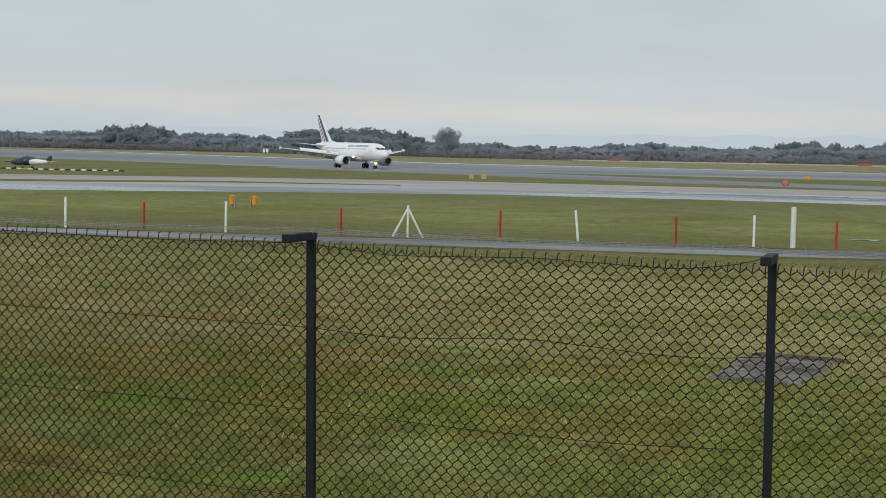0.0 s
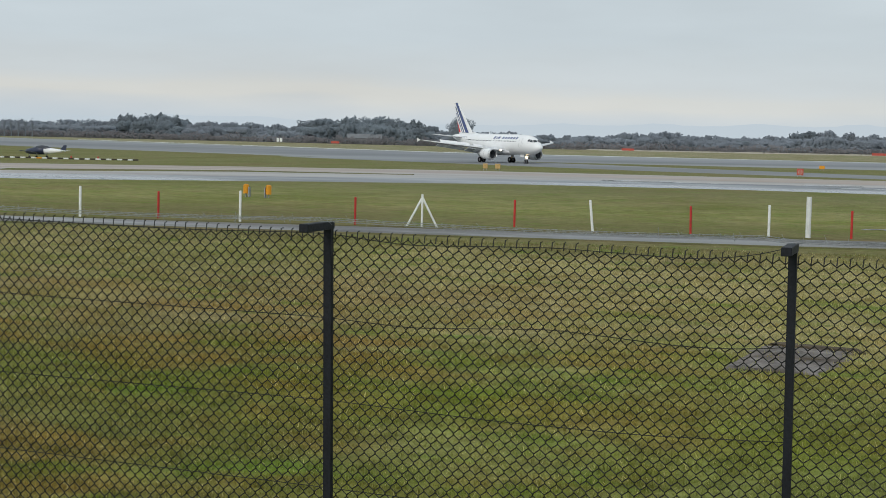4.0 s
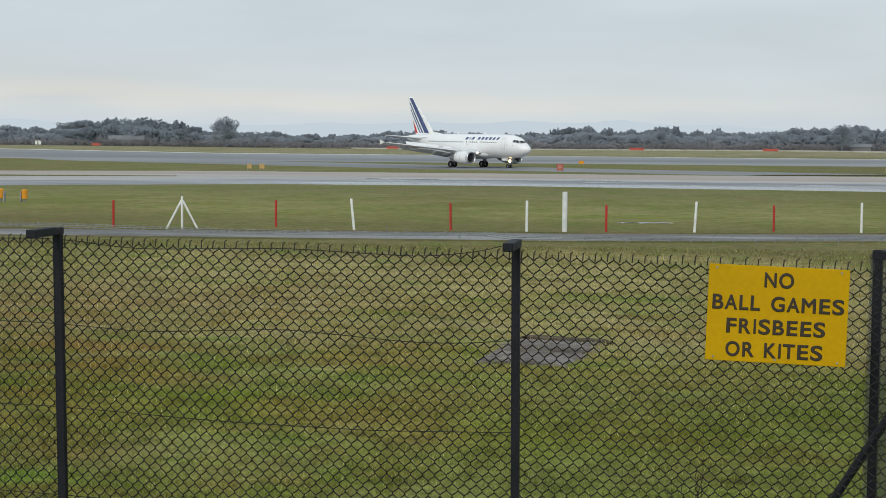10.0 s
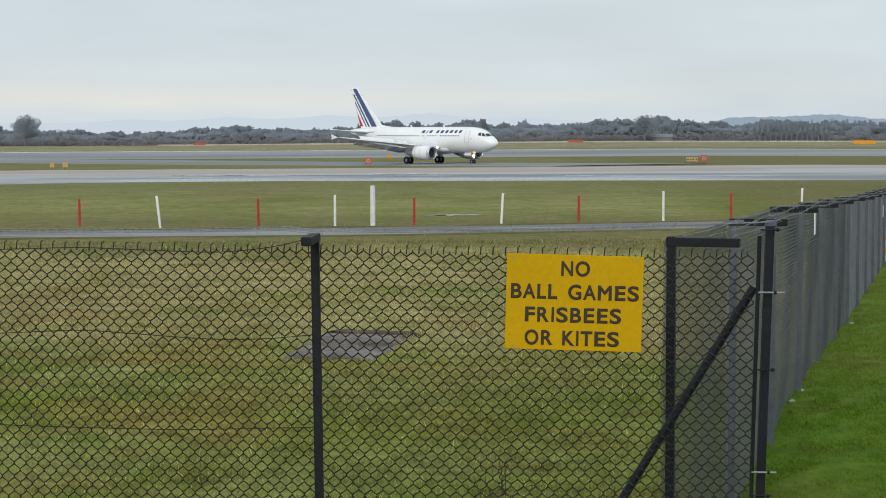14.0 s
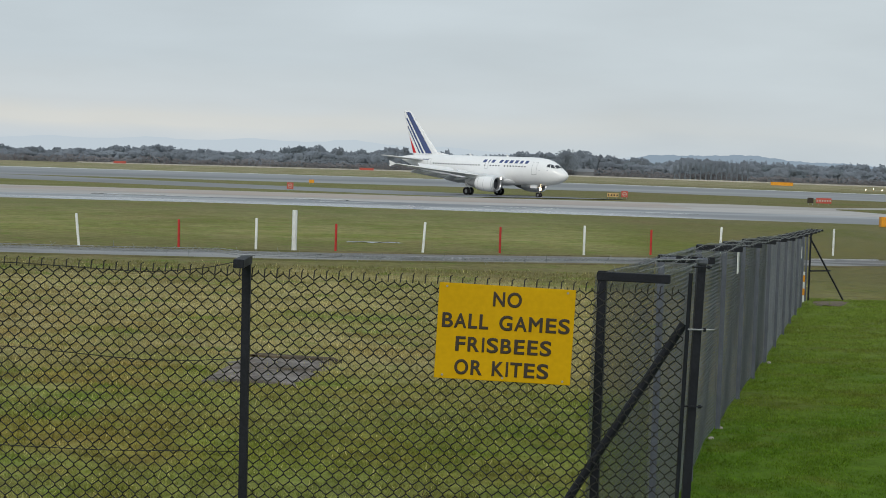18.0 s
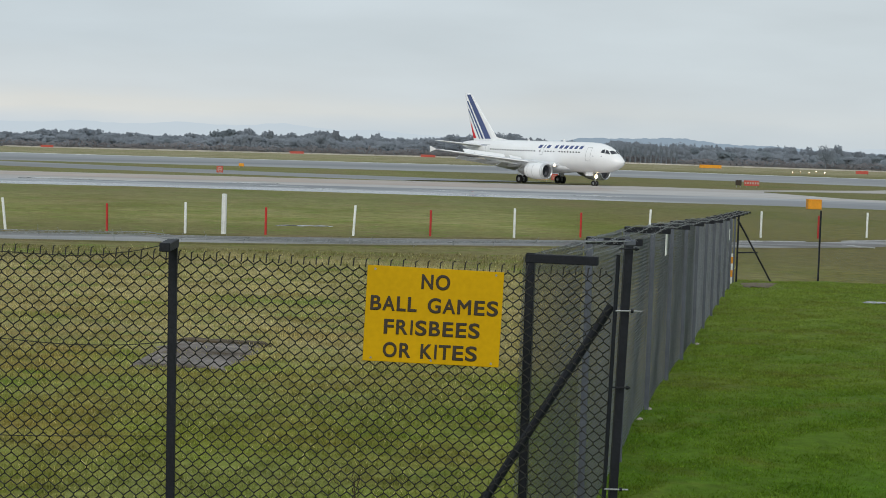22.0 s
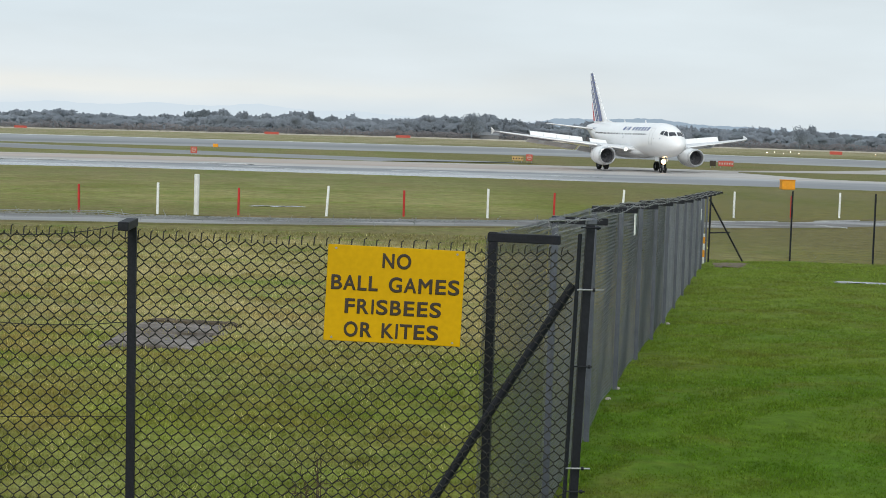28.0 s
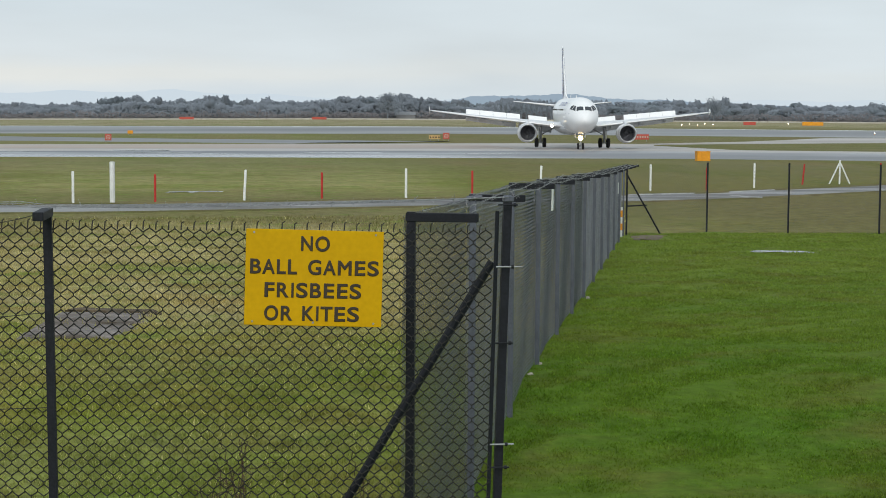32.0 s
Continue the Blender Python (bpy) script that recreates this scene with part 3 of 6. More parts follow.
def blades(name, n, y0, y1, x0, x1, height, mat, label, seed, keep, lift, tufted=0.75):
    """Upright grass blades, thinner on the ground far off; keep: a test on x and y."""
    r = np.random.default_rng(seed)
    y = y0 * (y1 / y0) ** r.random(n)
    x = x0(y) + (x1(y) - x0(y)) * r.random(n)
    ok = keep(x, y)
    x, y = x[ok], y[ok]
    n = len(x)
    k = np.sqrt(y / 20)
    # tufts: the height swells and drops over a hand's width to half a metre
    tuft = np.sin(x * 7.1 + 2 * np.sin(y * 3.3)) * np.sin(y * 5.3 + 2 * np.sin(x * 4.1)) + 0.6 * np.sin(x * 17.3 + y * 9.1) * np.sin(y * 13.7 - x * 6.3)
    h = height * (0.35 + r.random(n)) * k * np.clip(1 + tufted * tuft, 0.55, 2.2)
    w = 0.0085 * (0.6 + 0.8 * r.random(n)) * k
    a = r.random(n) * 2 * np.pi
    base = np.stack([x, y, ground_z(x, y) + lift], -1)
    side = np.stack([np.cos(a) * w, np.sin(a) * w, 0 * a], -1)
    lean = np.stack([r.standard_normal(n), r.standard_normal(n), 0 * a], -1) * (h * 0.5)[:, None]
    tip = base + lean + np.stack([0 * a, 0 * a, h], -1)
    v = np.stack([base - side, base + side, tip], 1)
    return tagged(part(name, mesh_np(name, v.reshape(-1, 3), np.arange(3 * n).reshape(-1, 3)), mat), label, "grass", kind="stuff")


def on_lawn(x, y):
    return x > 1.2 + (y - 11.63) * 0.2542


PATCHES = ((-3.2, 25.5, -1.7, 29.4), (13.25, 43.9, 14.9, 44.75), (11.2, 49.3, 12.6, 51.8))


def off_patches(x, y):
    ok = np.ones(len(x), bool)
    for xa, ya, xb, yb in PATCHES:
        ok &= ~((x > xa) & (x < xb) & (y > ya) & (y < yb)) | (np.sin(x * 91.7 + y * 47.3) > 0.86)
    return ok


blades("rough_grass", 420000, 9.5, 64.0, lambda y: -0.66 * y - 1, lambda y: np.minimum(1.05 + (y - 11.63) * 0.2542, 40), 0.045, M_BLADES, "tussocky rough grass, green and straw", 21, lambda x, y: off_patches(x, y) & (y < 62 + 0.1 * x), 0.0)
blades("lawn_grass", 340000, 13.0, 53.0, lambda y: 1.15 + (y - 11.63) * 0.2542, lambda y: 0.48 * y + 1, 0.027, M_LAWNBLADES, "short bright lawn grass", 22, lambda x, y: on_lawn(x, y) & off_patches(x, y), 0.03, 0.22)


# ---------------------------------------------------------------- poles by the service road


def marker_pole(x, y, h, r, mat, label, lean=0.0, group=""):
    t = thing("marker_pole", pose(x, y, float(ground_z(x, y)), 0, lean, 0), label, "pole", group)
    part("shaft", tube(bmesh.new(), (0, 0, -0.1), (0, 0, h - 0.02), r, r, 10), mat, t)
    part("cap", tube(bmesh.new(), (0, 0, h - 0.02), (0, 0, h), r * 1.04, r * 0.7, 10), mat, t)
    return t


POLES = [("w", -35.4, 65.1, 0), ("r", -32.5, 66.6, 0), ("w", -28.6, 66.3, 0), ("r", -24.1, 68.0, 0), ("r", -18.05, 71.4, 0), ("w", -14.4, 70.3, -6), ("r", -10.5, 71.6, -1), ("w", -7.25, 71.4, 0), ("r", -4.0, 72.7, 0), ("w", -0.3, 74.0, 3), ("r", 3.1, 75.8, 0), ("w", 6.9, 76.6, 0), ("r", 10.2, 79.0, 0), ("w", 13.9, 82.0, 2), ("w", 20.0, 84.8, 0), ("r", 23.22, 86.0, 0), ("w", 26.5, 88.6, 0), ("r", 30.7, 93.4, 5), ("r", 36.2, 96.0, 0)]
for kind, x, y, lean in POLES:
    if kind == "w":
        marker_pole(x, y, 1.32, 0.055, M_WHITE, "slender white marker pole beside the service road", lean, "white marker poles")
    else:
        marker_pole(x, y, 1.16, 0.05, M_RED, "slender red marker pole beside the service road", lean, "red marker poles")
marker_pole(-5.7, 71.9, 1.7, 0.11, M_WHITE, "thick white post, taller than the marker poles")


def braced_post(x, y):
    t = thing("braced_post", pose(x, y, float(ground_z(x, y))), "white post with two sloping struts", "post", "braced white posts")
    part("post", tube(bmesh.new(), (0, 0, -0.1), (0, 0, 1.36), 0.05, n=10), M_WHITE, t)
    for s in (-1, 1):
        part("strut", tube(bmesh.new(), (s * 0.66, 0.1 * s, -0.05), (s * 0.03, 0, 1.18), 0.045, n=8), M_WHITE, t)
    return t


braced_post(-21.28, 68.4)
braced_post(33.2, 94.4)

# ---------------------------------------------------------------- fences
PITCH, TALL = 0.078, 0.088


def chain_mesh(a, b, za, zb, height, r, pitch=PITCH, hooked=True, sag=0.0):
    """Woven chain link between two plan points; za, zb: the heights of its top edge."""
    a, b = np.array(a, float), np.array(b, float)
    length = np.linalg.norm(b - a)
    k = int(length / (pitch / 2))
    tall = pitch * TALL / PITCH
    rows = int(height / (tall / 2))
    i = np.arange(k)[:, None]
    j = np.repeat(np.arange(rows + 1), 2 if hooked else 1)[None]
    hook = np.tile([-0.17, 0.17], rows + 1)[None] if hooked else 0.0
    s = (i + ((i + j) % 2)) * pitch / 2
    along_ = (s / length)[..., None]
    bulge = 0.004 * np.where((i + j) % 2 == 0, 1, -1) + 0.012 * np.sin(s * 2.1 + j * 0.05)
    nrm = np.array([-(b - a)[1], (b - a)[0]]) / length
    xy = a + along_ * (b - a) + bulge[..., None] * nrm
    drop = sag * np.sin(np.pi * np.clip((s % 3.03) / 3.03, 0, 1)) ** 2
    z = za + (zb - za) * s / length - (j + hook) * tall / 2 - drop * np.clip(1 - j * pitch / 0.8, 0, 1)
    return wire_np(np.concatenate([xy, z[..., None]], -1), r)


def spikes(a, b, za, zb, r, pitch=PITCH):
    """The bent wire ends along the top edge."""
    a, b = np.array(a, float), np.array(b, float)
    length = np.linalg.norm(b - a)
    n = int(length / pitch)
    rng = np.random.default_rng(5)
    s = (np.arange(n) + 0.5) * pitch
    base = np.concatenate([a + (s / length)[:, None] * (b - a), (za + (zb - za) * s / length)[:, None]], -1)
    side = np.array([*(b - a) / length, 0])
    h = 0.022 + 0.01 * rng.random(n)[:, None]
    return wire_np(np.stack([base - [0, 0, 0.03], base + h * [0, 0, 0.7] + side * 0.004, base + h * [0, 0, 1.0] + side * (0.012 + 0.008 * rng.random(n)[:, None])], 1), r)


def fence_post(name, x, y, z0, z1, w, mat, parent, arm=None, label=""):
    """An angle post with a rolled top, and an arm that overhangs the public side."""
    bm = bmesh.new()
    box(bm, -w / 2, -w / 2, z0, w / 2, -w / 2 + 0.012, z1)
    box(bm, -w / 2, -w / 2 + 0.012, z0, -w / 2 + 0.012, w / 2, z1)
    box(bm, w / 2 - 0.012, -w / 2 + 0.012, z0, w / 2, w / 2, z1)
    box(bm, -w / 2, -w / 2, z1, w / 2, w / 2, z1 + 0.006)
    p = part(name, bm, mat, parent, label)
    p.location = (x, y, 0)
    return p


near_fence = thing("chain_link_fence", pose(0, 10.81, float(ground_z(0, 10.81))), "black chain link fence on black steel posts", "fence")
NZ = float(ground_z(0, 10.81))
NEAR_POSTS = [(-7.125, -0.087, 3.374, 0.0), (-4.13, -0.087, 3.374, -0.019), (-1.087, -0.087, 3.354, -0.0105)]
for x, y, zt, lean in NEAR_POSTS:
    p = fence_post("post", x - lean * (zt - NZ), y, -0.3, zt - NZ, 0.052, M_POST, near_fence)
    p.rotation_euler = (0, lean, 0)
    bm = bmesh.new()
    box(bm, -0.032, -0.46, zt - NZ - 0.045, 0.032, 0.034, zt - NZ + 0.008, 0.004)
    part("arm", bm, M_POST, near_fence).location = (x, y, 0)
p = fence_post("end_post", 1.786 - 0.026 * (3.42 - NZ), 0.04, -0.3, 3.42 - NZ, 0.052, M_POST, near_fence)
p.rotation_euler = (0, 0.026, 0)
bm = bmesh.new()
box(bm, -0.034, -0.034, 3.395 - NZ, 0.034, 0.034, 3.435 - NZ, 0.008)
part("cap", bm, M_GREYPOST, near_fence).location = (1.79, 0.04, 0)
part("brace", tube(bmesh.new(), (1.69, 0.05, 3.01 - NZ), (0.345, 0.08, 0.0), 0.028, n=8), M_POST, near_fence)
part("stretcher_bar", tube(bmesh.new(), (1.712, -0.02, 3.34 - NZ), (1.655, -0.02, 0.02), 0.014, n=6), M_POST, near_fence)
# bolts with long shanks that strain the mesh to the end post
for dz, reach in ((3.38, 0.03), (2.985, 0.075), (2.495, 0.03), (1.84, 0.06), (1.69, 0.035)):
    bx = 1.786 - 0.026 * (3.42 - dz)
    part("strain_bolt", tube(bmesh.new(), (bx - 0.07, -0.03, dz - NZ), (bx + 0.026 + reach, -0.03, dz - NZ), 0.0055, n=6), M_GALV if reach > 0.05 else M_POST, near_fence, "galvanised strain bolt" if reach > 0.05 else "black strain bolt")
    part("nut", tube(bmesh.new(), (bx + 0.028, -0.03, dz - NZ), (bx + 0.045, -0.03, dz - NZ), 0.013, n=6), M_POST, near_fence)
part("mesh", chain_mesh((-7.18, -0.04), (1.70, -0.04), 3.33 - NZ, 3.23 - NZ, 2.52, 0.0047, sag=0.03), M_WIRE, near_fence)
tagged(part("fringe", spikes((-7.18, -0.04), (1.70, -0.04), 3.33 - NZ, 3.23 - NZ, 0.0046), M_WIRE, near_fence), kind="stuff")
# slack line wires, each tied at the posts: its rise and fall from post to post
LINE_WIRES = (
    ([-7.18, -6.4, -5.2, -4.16, -3.6, -2.6, -1.7, -1.3, -1.1], [3.33, 3.3, 3.285, 3.3, 3.24, 3.268, 3.232, 3.275, 3.337]),
    ([-7.18, -6.0, -4.16, -3.55, -2.6, -1.75, -1.4, -1.1], [2.79, 2.765, 2.735, 2.694, 2.74, 2.678, 2.682, 2.712]),
    ([-7.18, -6.0, -4.16, -3.0, -2.0, -1.1], [2.225, 2.203, 2.179, 2.118, 2.096, 2.117]),
    ([-7.18, -6.0, -4.16, -2.4, -1.1], [1.685, 1.645, 1.584, 1.512, 1.529]),
)
for wx, wz in LINE_WIRES:
    x = np.linspace(-7.18, -1.1, 122)
    z = np.interp(x, wx, wz)
    for _ in range(3):
        z[2:-2] = (z[:-4] + 2 * z[1:-3] + 3 * z[2:-2] + 2 * z[3:-1] + z[4:]) / 9
    part("line_wire", wire_np(np.stack([x, np.full_like(x, -0.052), z - NZ], -1)[None], 0.0028, 5), M_WIRE, near_fence)

# three strands of barbed wire along the arms, strained to the end post


def barbed(points, parent, seed, step=0.13):
    """One strand: a twisted pair of wires with short barbs."""
    r = np.random.default_rng(seed)
    pts = np.asarray(points, float)
    d = np.r_[0, np.cumsum(np.linalg.norm(np.diff(pts, axis=0), axis=1))]
    s = np.arange(0, d[-1], 0.03)
    mid = np.stack([np.interp(s, d, pts[:, k]) for k in range(3)], -1)
    tw = np.stack([0 * s, 0.0025 * np.cos(s * 60), 0.0025 * np.sin(s * 60)], -1)
    w = part("barbed_wire", wire_np(np.stack([mid + tw, mid - tw]), 0.0015, 3), M_GALV, parent, "galvanised barbed wire")
    t = np.arange(0.05, d[-1], step)
    c = np.stack([np.interp(t, d, pts[:, k]) for k in range(3)], -1)
    v = r.standard_normal((len(t), 2, 3)) * 0.013
    barbs = np.concatenate([np.stack([c - v[:, k], c, c + v[:, k]], 1) for k in range(2)])
    tagged(part("barbing", wire_np(barbs, 0.0012, 3), M_GALV, w), kind="stuff")


for k, off in enumerate((-0.04, -0.22, -0.41)):
    pts = []
    for x in np.linspace(-7.18, 1.79, 60):
        bay = ((x + 7.18) % 3.03) / 3.03
        e = np.clip((x + 1.12) / 2.91, 0, 1)
        pts.append((x, off * (1 - e) + (0.04 - 0.02 * k) * e, (3.395 if x < -1.12 else 3.375 + 0.05 * e) - NZ - 0.018 * math.sin(math.pi * bay) + 0.005))
    barbed(pts, near_fence, 70 + k)
part("strainer", tube(bmesh.new(), (1.52, 0.03, 3.42 - NZ), (1.62, 0.03, 3.425 - NZ), 0.014, n=8), M_GREYPOST, near_fence, "grey wire strainer")

# the long fence that runs out towards the airfield
FX0, FY0, FSLOPE, BAYS, STEP = 1.24, 11.63, 0.2542, 12, 3.34
TOPY, TOPZ = [11.6, 18.2, 21.7, 28, 32, 52], [3.28, 3.2, 3.1, 2.93, 2.8, 2.33]


def line_x(y):
    return FX0 + (y - FY0) * FSLOPE


side_fence = thing("chain_link_fence", pose(FX0, FY0, float(ground_z(FX0, FY0))), "grey chain link fence with overhanging arms and barbed wire", "fence")
SZ = float(ground_z(FX0, FY0))
ends = []
NRM = np.array([1.0, -FSLOPE]) / math.hypot(1, FSLOPE)
for i in range(BAYS + 1):
    y = FY0 + i * STEP
    zt = float(np.interp(y, TOPY, TOPZ))
    x = line_x(y)
    zb = float(ground_z(x, y))
    ends.append((x - FX0, y - FY0, zt - SZ))
    mat = M_POST if i == 0 else M_GREYPOST
    p = fence_post("post", x - FX0, y - FY0, zb - SZ - 0.1, zt - SZ, 0.058, mat, side_fence)
    p.rotation_euler = (0, 0, -math.atan(FSLOPE))
    bm = bmesh.new()
    box(bm, -0.035, -0.035, zt - SZ - 0.06, 0.46, 0.035, zt - SZ, 0.004)
    p = part("arm", bm, M_POST, side_fence)
    p.location, p.rotation_euler = (x - FX0, y - FY0, 0), (0, 0, -math.atan(FSLOPE))
ends = np.array(ends)
for i in range(BAYS):
    a, b = ends[i], ends[i + 1]
    part("mesh", chain_mesh(a[:2] - 0.05 * NRM, b[:2] - 0.05 * NRM, a[2] - 0.03, b[2] - 0.03, max(e[2] + SZ - float(ground_z(e[0] + FX0, e[1] + FY0)) for e in (a, b)) + 0.04, 0.0029 if i else 0.0024, hooked=i < 6), M_GREYWIRE if i else M_DARKWIRE, side_fence)
for k, off in enumerate((0.08, 0.25, 0.42)):
    pts = np.concatenate([ends[:, :2] + off * NRM, ends[:, 2:] + 0.012], -1)
    t = np.linspace(0, BAYS, BAYS * 8 + 1)
    line = np.stack([np.interp(t, np.arange(BAYS + 1), pts[:, c]) for c in range(3)], -1)
    line[:, 2] -= 0.02 * np.sin(np.pi * (t % 1)) ** 2
    barbed(line, side_fence, 80 + k)
for yb, zz in ((22.9, 2.78), (45.5, 1.9)):
    bm = bmesh.new()
    box(bm, -0.11, -0.006, -0.15, 0.11, 0.006, 0.15, 0.003)
    p = thing("fence_sign", pose(line_x(yb) + 0.075, yb - 0.02, zz, 0, 0, 90 - math.degrees(math.atan(FSLOPE))), "small white notice plate on the fence", "sign")
    part("plate", bm, M_WHITE, p)

M_EARTH = material("bare_earth", (0.13, 0.1, 0.068), 0.95, vary=0.3, scale=2.0, fine=12.0, bump=0.5)

# thin fence across the far side of the lawn
cross = thing("chain_link_fence", pose(11.55, 51.8, 0), "thin dark wire fence across the end of the lawn", "fence")
CROSS = [(0.0, 0.0, 2.34, -0.1), (3.07, 2.0, 2.345, -0.1), (5.67, 1.7, 2.345, -0.1), (8.2, 0.35, 2.35, -0.1), (11.6, -0.3, 2.35, -0.1), (14.6, -1.2, 2.35, -0.1), (17.6, -2.1, 2.35, -0.1)]
for x, y, zt, zb in CROSS:
    zb = float(ground_z(11.55 + x, 51.8 + y)) - 0.1
    fence_post("post", x, y, zb, zt, 0.048, M_POST, cross)
for (x0, y0, z0, _), (x1, y1, z1, _) in zip(CROSS, CROSS[1:]):
    part("mesh", chain_mesh((x0, y0 - 0.04), (x1, y1 - 0.04), z0 - 0.05, z1 - 0.05, 2.2, 0.0017, 0.1, False), M_DARKWIRE, cross)
part("brace", tube(bmesh.new(), (-0.03, 0, 2.08), (1.4, 0.95, -0.05), 0.028, n=8), M_POST, cross)
part("stay", tube(bmesh.new(), (0.0, 0, 1.06), (0.75, 0.5, 1.06), 0.025, n=6), M_POST, cross)

stake = thing("corner_stake", pose(11.2, 50.9, float(ground_z(11.2, 50.9))), "white stake with orange bands at the fence corner", "post")
part("shaft", tube(bmesh.new(), (0, 0, -0.1), (0, 0, 0.95), 0.03, n=8), M_WHITE, stake)
for z in (0.25, 0.65):
    part("band", tube(bmesh.new(), (0, 0, z), (0, 0, z + 0.2), 0.033, n=8), M_ORANGE, stake, "orange band")
ragged_patch("bare_patch", [(11.15, 49.2), (12.0, 49.4), (12.9, 51.9), (11.6, 51.6)], M_EARTH, "bare earth at the fence corner", "earth", 0.052, 0.22, 14, 9)
M_STONE = material("pale_stone", (0.36, 0.33, 0.29), 0.85, vary=0.2, scale=8.0, fine=40.0)
for k, (x, y, r) in enumerate(((3.42, 20.66, 0.035), (3.7, 21.64, 0.03), (6.25, 31.46, 0.04))):
    bm = bmesh.new()
    bmesh.ops.create_icosphere(bm, subdivisions=2, radius=r)
    rs = random.Random(k)
    for v in bm.verts:
        v.co *= 0.8 + 0.4 * rs.random()
        v.co.z *= 0.7
    st = tagged(part("stone", bm, M_STONE), "pale stone lying at the foot of the fence", "stone", "stones along the fence")
    st.location = (x + 0.12, y, float(ground_z(x, y)) + 0.05)

# ---------------------------------------------------------------- the notice
notice = thing("notice_board", pose(0.548, 10.74, 2.921, 0, 1.55, 0), "yellow notice board with black capitals, wired to the fence", "sign")
bm = bmesh.new()
box(bm, -0.43, -0.004, -0.302, 0.43, 0.004, 0.302, 0.002)
part("panel", bm, M_YELLOW, notice)


# proportions of a plain grotesque: side bearing, width and advance of each capital, for a height of 718
CAPITALS = {"N": (76, 570, 722), "O": (39, 700, 778), "B": (74, 553, 667), "A": (14, 640, 667), "L": (76, 461, 556), "G": (48, 656, 778), "M": (73, 688, 833), "E": (86, 530, 667), "S": (49, 571, 667), "F": (86, 497, 611), "R": (88, 596, 722), "I": (84, 118, 278), "K": (76, 587, 667), "T": (14, 583, 611)}
GLYPHS = {}


def glyph(ch):
    """The outline of one capital in the built-in font, slightly emboldened."""
    if ch not in GLYPHS:
        cu = bpy.data.curves.new("glyph", "FONT")
        cu.body, cu.size, cu.extrude, cu.bevel_depth, cu.bevel_resolution = ch, 1.0, 0.003, 0.026, 0
        tmp = new("glyph", cu)
        bpy.context.view_layer.update()
        GLYPHS[ch] = bpy.data.meshes.new_from_object(tmp.evaluated_get(bpy.context.evaluated_depsgraph_get()))
        bpy.data.objects.remove(tmp)
    return GLYPHS[ch]


def lettering(text, x, z, width, height, parent, mat, y=-0.0075):
    """One word in raised capitals, set letter by letter, centred on x and z."""
    pen, places = 0.0, []
    for ch in text:
        lead, w, adv = CAPITALS[ch]
        places.append((ch, pen + lead, w))
        pen += adv
    start, end = places[0][1], places[-1][1] + places[-1][2]
    k = width / (end - start)
    bm = bmesh.new()
    for ch, left, w in places:
        first = len(bm.verts)
        bm.from_mesh(glyph(ch))
        bm.verts.ensure_lookup_table()
        vs = bm.verts[first:]
        lo = [min(v.co[c] for v in vs) for c in (0, 1)]
        hi = [max(v.co[c] for v in vs) for c in (0, 1)]
        tall = height * (1.035 if ch in "OGS" else 1.0)
        for v in vs:
            u, t = (v.co.x - lo[0]) / (hi[0] - lo[0]), (v.co.y - lo[1]) / (hi[1] - lo[1])
            v.co = Vector((x + (left - start + u * w) * k - width / 2, y - v.co.z * 0.03, z + (t - 0.5) * tall))
    return part("lettering", bm, mat, parent)


for text, wd, x, z in (("NO", 0.18, 0.003, 0.216), ("BALL", 0.292, -0.254, 0.068), ("GAMES", 0.445, 0.183, 0.068), ("FRISBEES", 0.605, -0.005, -0.078), ("OR", 0.178, -0.217, -0.224), ("KITES", 0.357, 0.11, -0.224)):
    lettering(text, x, z, wd, 0.094, notice, M_BLACKTEXT)
for x, z in ((-0.38, 0.28), (0.38, 0.28), (-0.38, -0.28), (0.38, -0.28), (0, -0.28)):
    part("bolt", tube(bmesh.new(), (x, -0.008, z), (x, 0.004, z), 0.007, n=8), M_GALV, notice)


# ---------------------------------------------------------------- weeds at the foot of the fence
M_TWIG = material("dead_stem", (0.09, 0.06, 0.04), 0.9, vary=0.3, scale=5.0, fine=40.0, island=0.3)


def dead_weed(x, y, h, n, seed):
    r = np.random.default_rng(seed)
    t = thing("dead_weed", pose(x, y, float(ground_z(x, y))), "dead brown branching weed at the foot of the fence", "weed", "dead weeds")
    for k in range(n):
        a, l = r.random() * 6.28, h * (0.55 + 0.45 * r.random())
        tip = np.array([math.cos(a) * l * 0.35 * r.random(), math.sin(a) * l * 0.2 * r.random(), l])
        s = np.linspace(0, 1, 7)[:, None]
        stem = s * tip + 0.03 * np.sin(s * 5 + k) * [math.cos(a), math.sin(a), 0]
        lines = [stem]
        for q in range(9):
            b = stem[2 + q % 5]
            d = r.standard_normal(3) * [0.09, 0.06, 0.05] + [0, 0, 0.1]
            u = np.linspace(0, 1, 7)[:, None]
            lines.append(b + u * d + 0.01 * np.sin(u * 9 + q))
        tagged(part("stem", wire_np(np.array(lines), 0.003, 3), M_TWIG, t), kind="stuff")
    return t


dead_weed(0.1, 12.2, 0.9, 6, 1)
dead_weed(-0.12, 12.4, 0.79, 5, 2)
dead_weed(0.95, 12.0, 0.74, 4, 3)
dead_weed(-5.45, 11.1, 0.42, 7, 4)
dead_weed(-5.9, 11.1, 0.46, 7, 5)
dead_weed(-5.0, 11.1, 0.38, 6, 6)


